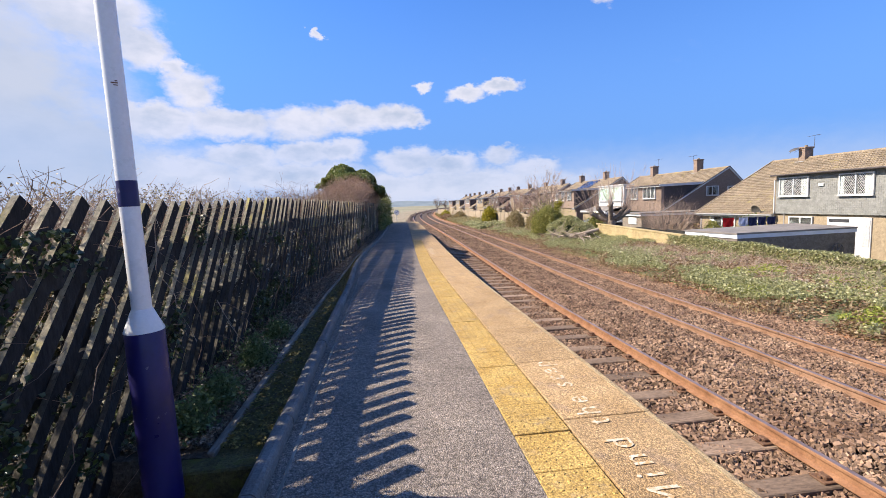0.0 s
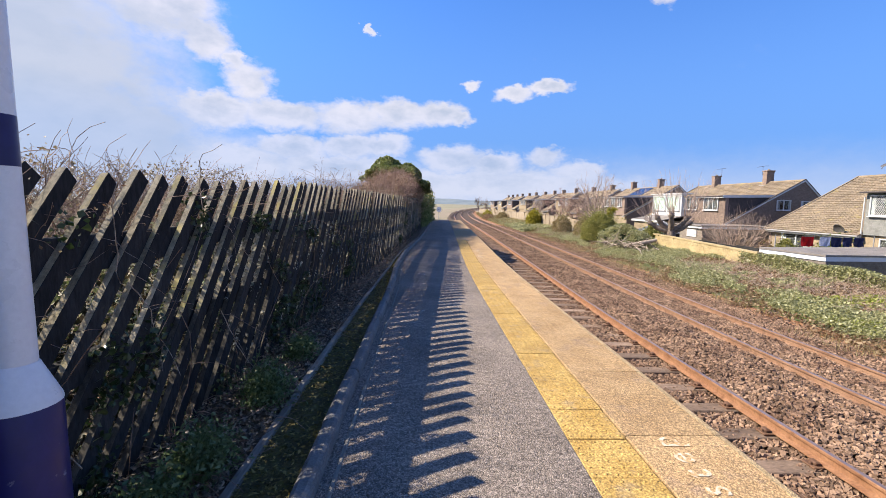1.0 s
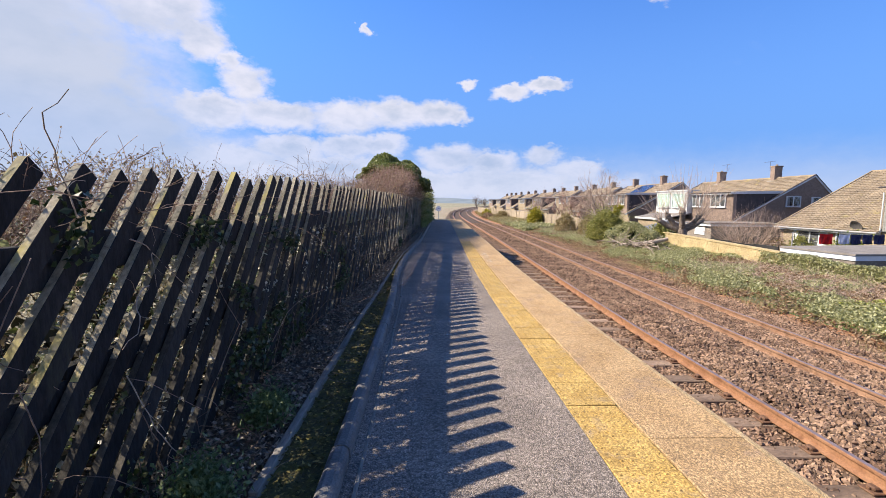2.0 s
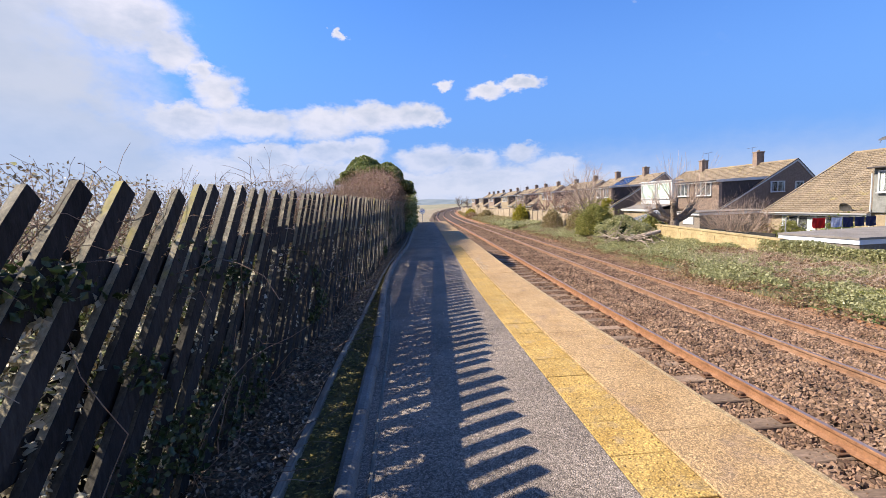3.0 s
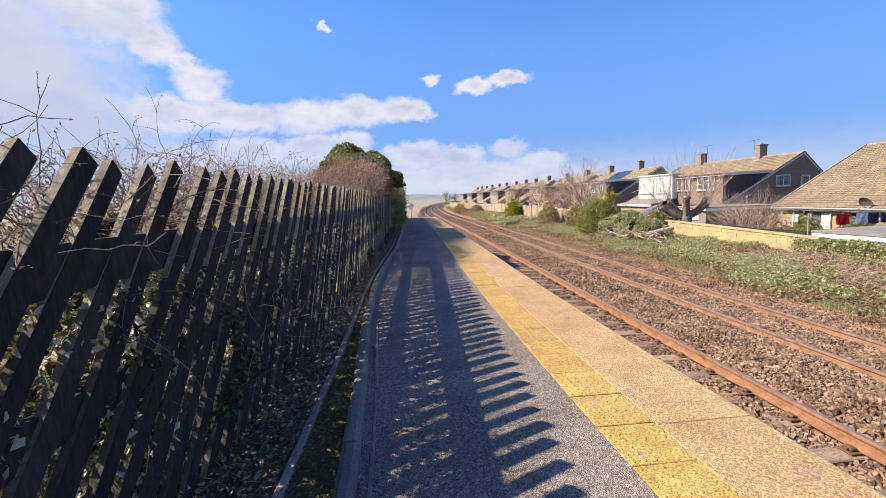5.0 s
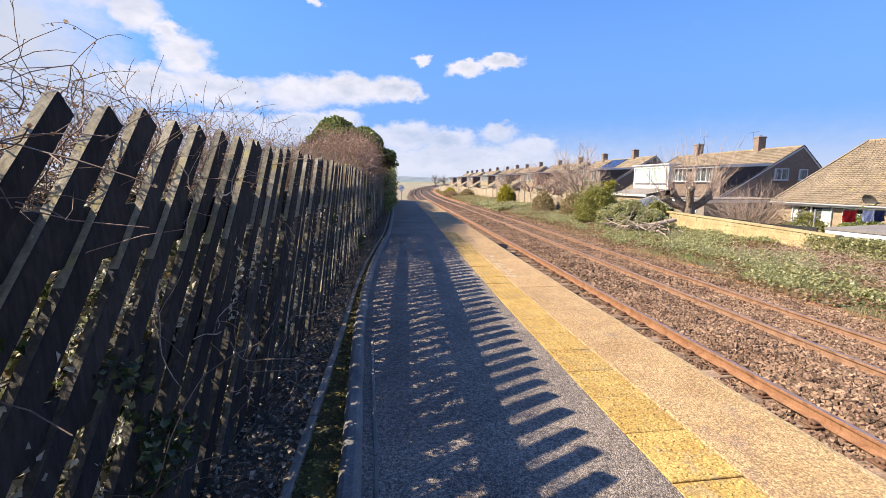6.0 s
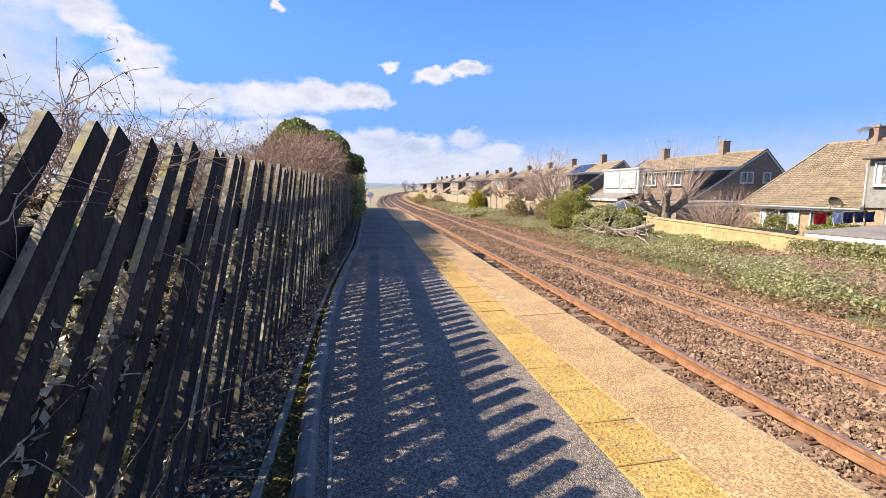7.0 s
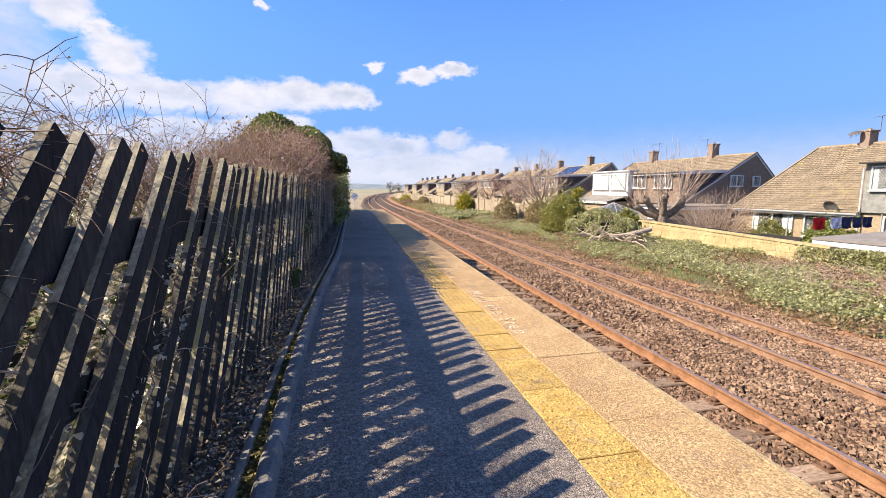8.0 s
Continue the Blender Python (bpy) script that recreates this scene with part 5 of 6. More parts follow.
for row in range(7):
    z0 = -1.62 + 0.235 * row
    y = 19.9 + (0.22 if row % 2 else 0.0)
    while y < 28.6:
        ln = 0.36 + 0.22 * rng.random()
        y2 = min(y + ln, 28.68)
        zt = min(z0 + 0.231, float(wall_top(y)) - 0.06)
        if zt - z0 > 0.05:
            dx = rng.normal() * 0.006
            part("stone", box((WALL_X + dx, y + 0.002, z0), (WALL_X + 0.22, y2 - 0.002, zt), 0.005), M_buffwall, bw)
        y = y2
part("core", prism([(19.9, -1.7), (28.66, -1.7), (28.66, -0.16), (19.9, -0.39)], 0, WALL_X + 0.02, WALL_X + 0.20), M_buffwall, bw)
for y in np.arange(19.9, 28.6, 0.6):
    a, b = float(wall_top(y)), float(wall_top(y + 0.6))
    part("coping_stone", prism([(y + 0.003, a - 0.07), (y + 0.597, b - 0.07), (y + 0.597, b), (y + 0.003, a)], 0, WALL_X - 0.035, WALL_X + 0.255), M_buffwall, bw)
foot = thing("wall_weeds", "weeds and ivy growing up the foot of the garden wall", "weeds", kind="stuff")
fy = 19.9 + 8.8 * rng.random(9000)
fpts = np.stack([WALL_X - 0.04 - 0.45 * rng.random(9000) ** 1.5, fy, -1.0 + 0.30 * rng.random(9000) ** 1.6 * (0.6 + 0.5 * np.sin(fy * 2.3))], 1)
part("weed_leaves", leaves("weed_leaves", clumpy(fpts, 1.3, 0.55), 0.05, M_ivylit), None, foot)
iw = thing("ivy_wall", "garden wall overgrown with bright green ivy", "ivy wall", kind="structure")
part("wall_core", prism([(6, -1.8), (20.6, -1.8), (20.6, -0.42), (6, -0.70)], 0, WALL_X + 0.05, WALL_X + 0.3), M_garage, iw)
n = 42000
y = 6 + 14.9 * rng.random(n)
z = -1.15 + (wall_top(y) - 0.02 + 1.15) * rng.random(n) ** 0.7
x = WALL_X + 0.02 + 0.10 * rng.normal(size=n) + 0.22 * (rng.random(n) < 0.3)
part("ivy_leaves", leaves("ivy_leaves", np.stack([x, y, z + 0.05 * np.sin(y * 2.1)], 1), 0.052, M_ivylit, long=1.2), None, iw)

PANEL_H = 1.30
fp = thing("panel_fence", "pale concrete panel fence along the gardens", "fence", kind="structure")
pm = to_mesh("panel", box((0, 0.06, 0), (0.05, 1.86, PANEL_H), 0.01), M_panelfence)
qm = to_mesh("post", box((-0.04, -0.06, 0), (0.10, 0.06, PANEL_H + 0.1), 0.012), M_panelfence)
for y in np.arange(38.6, 120, 1.92):
    drop = 0.05 * math.sin(y * 0.7)
    for nm, me in (("panel", pm), ("post", qm)):
        o = part(nm, me, None, fp)
        o.matrix_basis = pose(14.1, y, -1.15 + 0.3 * np.interp(y, [38, 45], [0, 1]) + drop, rng.normal() * 0.3, rng.normal() * 1.0, 0)
lf = thing("board_fence", "dark low timber fence behind the garden wall", "fence", kind="structure")
for k, y in enumerate(np.arange(22.2, 29, 1.6)):
    part("board", box((16.2, y, -1.6), (16.25, y + 1.57, -0.32 - 0.05 * (k % 2)), 0.008), M_fence, lf)

# ---- shrubs, trees, logs beyond the track ----
mound = thing("ivy_mound", "heap of ivy over cut branches by the wall", "ivy mound", kind="stuff", at=(12.9, 30.0, -1.15))
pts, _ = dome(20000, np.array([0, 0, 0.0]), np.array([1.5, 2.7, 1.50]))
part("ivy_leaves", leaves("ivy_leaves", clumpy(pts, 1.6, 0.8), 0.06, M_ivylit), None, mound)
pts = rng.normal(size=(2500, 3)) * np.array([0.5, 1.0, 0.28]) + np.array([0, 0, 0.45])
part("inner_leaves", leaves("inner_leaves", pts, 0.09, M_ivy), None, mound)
logs = thing("dead_branches", "pile of bleached cut branches and a log", "log pile", at=(12.2, 27.3, -1.05))
paths = [[(-0.4, 0.2, 0.25, 0.13), (0.2, -0.1, 0.38, 0.14), (0.9, -0.2, 0.55, 0.12), (1.4, -0.3, 0.68, 0.10)], [(-0.9, 0.8, 0.2, 0.07), (0.0, 0.9, 0.35, 0.06), (0.8, 1.2, 0.3, 0.04)]]
for i in range(60):
    paths.append(stem((rng.normal() * 0.8, rng.normal() * 0.9 + 0.3, 0.15 + 0.3 * rng.random()), (rng.normal(), rng.normal(), 0.3 * rng.normal() + 0.15), 0.7 + 0.8 * rng.random(), 0.02 + 0.02 * rng.random(), 6, 0.3, 0.03, 0.4))
part("log", tubes("log", paths[:1], M_log, 10), None, logs, "bleached log")
tagged(part("brushwood", tubes("brushwood", paths[1:], M_log, 6), None, logs), kind="stuff")


def shrub(label, at, size, n, leaf, mat, twig_mat, twigs, spikes=0):
    """A leafy shrub: stems from the base, a lumpy crown of leaves with gaps."""
    s = thing("shrub", label, "shrub", at=at)
    pts, _ = dome(n, np.array([0, 0, size[2] * 0.12]), np.array(size) * np.array([1, 1, 0.88]))
    inner = rng.normal(size=(n // 2, 3)) * np.array(size) * np.array([0.42, 0.42, 0.3]) + np.array([0, 0, size[2] * 0.45])
    inner = inner[inner[:, 2] > 0]
    part("foliage", leaves("foliage", np.concatenate([clumpy(pts, 1.7 / size[0], 0.78), inner]), leaf, mat), None, s)
    paths = [stem((rng.normal() * size[0] * 0.25, rng.normal() * size[1] * 0.25, 0), (rng.normal() * 0.6, rng.normal() * 0.6, 1), size[2] * (0.8 + 0.4 * rng.random()), 0.014, 6, 0.3, 0, 0.3) for _ in range(twigs)]
    part("stems", tubes("stems", paths, twig_mat, 4), None, s)
    if spikes:
        q = np.concatenate([np.array(stem((size[0] * (0.35 + 0.2 * rng.normal()), size[1] * 0.2 * rng.normal(), size[2] * 0.75), (0.25, 0, 1), size[2] * 0.45, 0.01, 10, 0.15))[:, :3] for _ in range(spikes)])
        q = np.repeat(q, 9, 0)
        tagged(part("blossom", leaves("blossom", q + rng.normal(size=q.shape) * 0.05, 0.09, M_yellow), None, s, "yellow flowering shoots"), kind="stuff")
    return s


shrub("round dark green evergreen shrub on the verge", (12.6, 33.2, -1.1), (1.35, 1.4, 2.15), 20000, 0.055, M_olive, M_bark, 12, 7)
shrub("bright yellow flowering bush by the panel fence", (13.2, 56.0, -1.0), (0.9, 1.1, 1.8), 4500, 0.12, M_yellow, M_bark, 8)
shrub("dry straw coloured shrub on the verge", (12.8, 43.0, -1.1), (0.9, 1.2, 1.7), 2500, 0.09, M_straw, M_ptwig, 40)
shrub("pale yellowish shrub by the panel fence", (13.4, 38.2, -1.1), (1.0, 1.4, 1.7), 2600, 0.09, M_straw, M_ptwig, 40)
shrub("ivy clad shrub beside the pollarded tree", (15.6, 31.5, -1.3), (0.8, 0.8, 1.5), 3500, 0.08, M_olive, M_bark, 12)
shrub("low green garden shrub near the house wall", (24.2, 30.0, -2.4), (0.9, 1.2, 1.9), 2500, 0.08, M_olive, M_bark, 10)
shrub("low green garden shrub behind the washing", (24.9, 27.2, -2.4), (0.8, 1.6, 2.1), 3000, 0.08, M_shrub, M_bark, 10)
shrub("sparse brown garden shrub near the house wall", (24.4, 32.2, -2.4), (0.8, 0.9, 1.7), 1200, 0.07, M_dead, M_ptwig, 40)
shrub("olive green shrub at the far end of the verge", (13.0, 78.0, -1.1), (1.0, 1.6, 1.3), 2500, 0.11, M_straw, M_bark, 20)
shrub("yellow green bush beside the far fence", (12.4, 92.0, -1.1), (1.0, 2.2, 1.3), 2500, 0.12, M_yellow, M_bark, 12)
shrub("low brown thicket at the far end of the verge", (11.4, 84.0, -1.2), (1.0, 3.5, 0.9), 2500, 0.11, M_dead, M_ptwig, 60)


def bare_tree(name, label, at, height, trunk, levels, forks, mat, spread=0.55, lean=(0, 0, 1), lift=0.05, limbs=5):
    """A leafless tree: a tapered trunk and limbs that fork into fine twigs."""
    t = thing(name, label, "tree", at=at)
    base = [(0, 0, -0.1, trunk * 1.25), (0.02, 0, height * 0.08, trunk), (0.03 * height * lean[0], 0, height * 0.2, trunk * 0.85), (0.06 * height * lean[0], 0, height * 0.32, trunk * 0.75)]
    part("trunk", tubes("trunk", [base], M_bark, 9), None, t)
    paths = []
    for i in range(limbs):
        a = 2 * math.pi * i / limbs + rng.normal() * 0.3
        p = base[2 + i % 2][:3]
        paths += branching(p, (0.7 * math.cos(a), 0.7 * math.sin(a), 1.0), height * 0.36, trunk * 0.55, levels, forks, spread, 0.25, lift, 0.66)
    tagged(part("crown", tubes("crown", paths, mat, 4), None, t), kind="stuff")
    return t


bare_tree("bare_tree", "leafless pale twiggy tree in a back garden", (17.6, 46.5, -1.6), 6.0, 0.17, 4, 3, M_ptwig, 0.5, limbs=9)
bare_tree("bare_tree", "leafless spreading tree in a back garden", (19.5, 52.0, -1.6), 5.2, 0.15, 4, 3, M_gtwig, 0.6, limbs=8)
bare_tree("bare_tree", "leafless spreading tree in a back garden", (20.5, 58.0, -1.6), 5.2, 0.15, 4, 3, M_gtwig, 0.6, limbs=8)
bare_tree("bare_tree", "leafless reddish tree in a back garden", (16.6, 51.0, -1.6), 4.6, 0.14, 4, 3, M_redtwig, 0.6, limbs=8)
bare_tree("bare_tree", "leafless reddish tree in a back garden", (18.5, 63.0, -1.6), 5.0, 0.15, 4, 3, M_redtwig, 0.6, limbs=8)
bare_tree("bare_tree", "leafless brown tree in a back garden", (17.4, 70.0, -1.6), 5.0, 0.15, 4, 3, M_gtwig, 0.6, limbs=8)
bare_tree("bare_tree", "distant leafless tree beside the railway", (30.0, 260.0, -2.0), 7.5, 0.35, 3, 4, M_bark, 0.5)
bare_tree("bare_tree", "distant leafless tree beside the railway", (36.0, 268.0, -2.0), 6.5, 0.35, 3, 4, M_bark, 0.5)

# the pollarded tree: knuckled limbs with a head of straight shoots
poll = thing("pollarded_tree", "pollarded tree with knuckled limbs and upright bare shoots", "tree", at=(15.0, 28.1, -1.4))
part("trunk", tubes("trunk", [[(0, 0, -0.1, 0.36), (0.03, 0, 0.5, 0.30), (0.05, 0, 1.1, 0.27), (0.05, 0, 1.6, 0.33), (0.05, 0, 1.8, 0.22)]], M_darkbark, 11), None, poll, "thick pale trunk")
shoots, limbs = [], []
for k, (dx, dy, dz) in enumerate(((-0.75, 0.1, 0.9), (-0.3, -0.5, 1.1), (0.2, 0.4, 1.2), (0.75, -0.2, 0.95), (1.15, 0.2, 0.6), (-1.05, 0.3, 0.55), (0.45, -0.6, 0.85))):
    b = np.array([0.05, 0, 1.5])
    e = b + np.array([dx, dy, dz]) * np.array([1.15, 1.15, 0.95])
    m = (b + e) / 2 + np.array([dx * 0.12, dy * 0.12, -0.06])
    limbs.append([(*b, 0.23), (*m, 0.16), (*(e - (e - m) * 0.25), 0.13), (*e, 0.18), (*(e + np.array([dx, dy, dz]) * 0.10), 0.10)])
    for j in range(17):
        d = np.array([dx * 0.45, dy * 0.45, 1.0]) + rng.normal(size=3) * np.array([0.35, 0.35, 0.1])
        shoots.append(stem(e + rng.normal(size=3) * 0.07, d, 1.4 + 1.8 * rng.random(), 0.013, 7, 0.09, -0.03, 0.3))
        if rng.random() < 0.4:
            q = shoots[-1][4]
            shoots.append(stem(q[:3], d + rng.normal(size=3) * 0.5, 0.5 + 0.5 * rng.random(), 0.008, 5, 0.15, 0, 0.4))
for one in limbs:
    part("limb", tubes("limb", [one], M_darkbark, 9), None, poll, "knuckled cut limb")
tagged(part("crown", tubes("crown", shoots, M_ptwig, 4), None, poll, "straight bare shoots"), kind="stuff")

bs = thing("bare_shrub", "leafless reddish shrub behind the garden wall", "shrub", at=(21.2, 30.9, -2.0))
paths = []
for i in range(60):
    a = rng.random() * 2 * math.pi
    paths += branching((0.3 * math.cos(a), 0.3 * math.sin(a), 0), (math.cos(a) * 0.65, math.sin(a) * 0.65, 1.0), 2.0, 0.026, 2, 3, 0.5, 0.2, 0.03)
tagged(part("crown", tubes("crown", paths, M_ptwig, 3), None, bs), kind="stuff")

# ---- houses ----
RIDGE_X, RIDGE_Z, EAVE_X, EAVE_Z, GARDEN_Z = 33.3, 4.27, 26.35, 0.27, -2.45


def tiled(name, a, b, c, d, up, across, parent, mat=None, thick=0.05, joint=0.07):
    """A slope of lapped tiles over the quad a-b (eave) and d-c (top): every tile a wedge of its own."""
    a, b, c, d = (np.array(p, float) for p in (a, b, c, d))
    nrm = np.cross(b - a, d - a)
    nrm /= np.linalg.norm(nrm)
    if nrm[2] < 0:
        nrm = -nrm
    V, F = [], []
    at = lambda u, v: (a * (1 - u) + b * u) * (1 - v) + (d * (1 - u) + c * u) * v
    for i in range(up):
        v0, v1 = i / up, min((i + 1.12) / up, 1.0)
        sh = 0.5 / across if i % 2 else 0.0
        for j in range(across + (1 if i % 2 else 0)):
            u0, u1 = max(j / across - sh, 0), min((j + 1) / across - sh, 1)
            g = (u1 - u0) * joint
            h = thick * (1 + 0.05 * rng.normal())
            k = len(V)
            p = [at(u0 + g, v0), at(u1 - g, v0), at(u1 - g, v1), at(u0 + g, v1)]
            V += [p[0], p[1], p[0] + nrm * h, p[1] + nrm * h, p[2] + nrm * 0.008, p[3] + nrm * 0.008]
            F += [(k, k + 1, k + 3, k + 2), (k + 2, k + 3, k + 4, k + 5), (k, k + 2, k + 5, k), (k + 1, k + 4, k + 3, k + 1)]
    quads = [f for f in F if len(set(f)) == 4]
    tris = [f[:3] for f in F if len(set(f)) == 3]
    faces = [list(f) for f in quads] + [list(f) for f in tris]
    me = bpy.data.meshes.new(name)
    me.from_pydata([tuple(v) for v in V], [], faces)
    me.materials.append(mat or M_roof)
    ob = part(name, me, None, parent)
    return tagged(ob, kind="stuff")


def window(parent, axis, plane, p0, p1, z0, z1, panes=2, lattice=False, curtain=False, blind=False):
    """A white framed window in a wall that faces -axis: frame bars, sill, panes, a dark plate standing in for the unlit
    room.
    """
    put = (lambda lo, hi: ((plane + lo[0], lo[1], lo[2]), (plane + hi[0], hi[1], hi[2]))) if axis == 0 else (lambda lo, hi: ((lo[1], plane + lo[0], lo[2]), (hi[1], plane + hi[0], hi[2])))
    w = part("window", box(*put((0.02, p0, z0), (0.03, p1, z1))), M_dark_in, parent)
    bm = bmesh.new()
    f = 0.075
    for lo, hi in (((-0.06, p0 - f, z0 - f), (0.02, p1 + f, z0)), ((-0.06, p0 - f, z1), (0.02, p1 + f, z1 + f)), ((-0.058, p0 - f, z0), (0.02, p0, z1)), ((-0.058, p1, z0), (0.02, p1 + f, z1))):
        add_box(bm, *put(lo, hi))
    for k in range(1, panes):
        q = p0 + (p1 - p0) * k / panes
        add_box(bm, *put((-0.055, q - 0.035, z0), (0.02, q + 0.035, z1)))
    part("window_frame", bm, M_upvc, w, "white plastic frame")
    part("window_sill", box(*put((-0.12, p0 - 0.12, z0 - f - 0.05), (0.0, p1 + 0.12, z0 - f - 0.002)), 0.008), M_upvc, w)
    if curtain:
        bm = bmesh.new()
        for lo, hi in ((p0 + 0.01, p0 + (p1 - p0) * 0.24), (p0 + (p1 - p0) * 0.88, p1 - 0.01)):
            for k in range(6):
                a, b = lo + (hi - lo) * k / 6, lo + (hi - lo) * (k + 1) / 6
                add_box(bm, *put((0.004 + 0.006 * (k % 2), a, z0), (0.018, b, z1)))
        part("curtain", bm, M_curtain, w, "pale net curtain")
    if lattice:
        bm = bmesh.new()
        n = 7
        for k in range(panes):
            a, b = p0 + (p1 - p0) * k / panes + 0.04, p0 + (p1 - p0) * (k + 1) / panes - 0.04
            step = (z1 - z0) / n
            for s in (-1, 1):
                for j in range(-n, 2 * n):
                    q0 = a + j * step * 0.75
                    pts = []
                    for zz in np.linspace(z0, z1, 15):
                        qq = q0 + s * (zz - z0) * 0.75
                        if a <= qq <= b:
                            pts.append((qq, zz))
                    if len(pts) > 1:
                        (qa, za), (qb, zb) = pts[0], pts[-1]
                        vs = []
                        for xo in (-0.020, -0.012):
                            for qq, zz in ((qa - 0.008, za), (qa + 0.008, za), (qb + 0.008, zb), (qb - 0.008, zb)):
                                vs.append(bm.verts.new(put((xo, qq, zz), (xo, qq, zz))[0]))
                        bm.faces.new(vs[:4])
                        bm.faces.new(vs[4:][::-1])
                        for k2 in range(4):
                            bm.faces.new((vs[k2], vs[(k2 + 1) % 4], vs[4 + (k2 + 1) % 4], vs[4 + k2]))
        part("lattice", bm, M_lead, w, "diamond lead lattice")
    if blind:
        part("blind", box(*put((0.005, p0 + 0.01, z0 + 0.01), (0.018, p1 - 0.01, z1 - 0.01))), M_blind, w, "pale blind")
    g = part("pane", box(*put((-0.010, p0, z0), (-0.004, p1, z1))), M_glass, w, "clear glass")
    g.visible_shadow = False
    return w


def chimney(parent, x, y, z0, z1, w=0.75, d=0.55):
    c = part("chimney", box((x - w / 2, y - d / 2, z0), (x + w / 2, y + d / 2, z1 - 0.18), 0.01), M_brick, parent, "brown brick chimney stack")
    part("chimney_cap", box((x - w / 2 - 0.05, y - d / 2 - 0.05, z1 - 0.18), (x + w / 2 + 0.05, y + d / 2 + 0.05, z1 - 0.06), 0.02), M_brick, c)
    part("chimney_pot", lathe([(0.11, 0), (0.10, 0.10), (0.11, 0.12), (0.08, 0.13)], 12, (x, y, z1 - 0.06)), M_buffbrick, c, "clay chimney pot")
    part("flashing", box((x - w / 2 - 0.25, y - d / 2 - 0.06, z0 + 0.28), (x - w / 2 + 0.1, y + d / 2 + 0.06, z0 + 0.34), 0.01), M_pipe, c, "lead flashing")
    return c


def aerial(parent, x, y, z):
    paths = [[(x, y, z - 0.9, 0.02), (x, y, z, 0.02)], [(x - 0.5, y, z - 0.1, 0.015), (x + 0.4, y, z + 0.05, 0.015)]]
    for k in range(5):
        q = x - 0.45 + 0.2 * k
        paths.append([(q, y - 0.22, z - 0.09 + 0.03 * k, 0.008), (q, y + 0.22, z - 0.09 + 0.03 * k, 0.008)])
    part("aerial", tubes("aerial", paths, M_dish, 4), None, parent, "thin metal television aerial")


def gable_wall(parent, y, thick, mat, z_low=GARDEN_Z, rear_x=36.7, rear_z=0.9):
    out = [(EAVE_X + 0.15, z_low), (rear_x, z_low), (rear_x, rear_z), (RIDGE_X, RIDGE_Z - 0.08), (EAVE_X + 0.15, EAVE_Z - 0.02)]
    return part("gable_wall", prism(out, 1, y, y + thick), mat, parent, "brown brick gable wall")


def verge_boards(parent, y, side, cap=M_darkhung):
    """White barge boards along a gable's slopes."""
    for (xa, za), (xb, zb) in (((EAVE_X - 0.3, EAVE_Z - 0.18), (RIDGE_X, RIDGE_Z)), ((37.0, 0.75), (RIDGE_X, RIDGE_Z))):
        out = [(xa, za - 0.10), (xb, zb - 0.12), (xb, zb + 0.05), (xa, za + 0.06)]
        part("barge_board", prism(out, 1, y - (0.08 if side < 0 else 0.0), y + (0.0 if side < 0 else 0.08)), M_upvc, parent, "white barge board")
        out = [(xa, za + 0.062), (xb, zb + 0.052), (xb, zb + 0.11), (xa, za + 0.11)]
        part("verge_tiles", prism(out, 1, y - (0.12 if side < 0 else 0.0), y + (0.0 if side < 0 else 0.12)), cap, parent, "verge tiles")


def slope(x):
    return EAVE_Z + (x - EAVE_X) * (RIDGE_Z - EAVE_Z) / (RIDGE_X - EAVE_X)


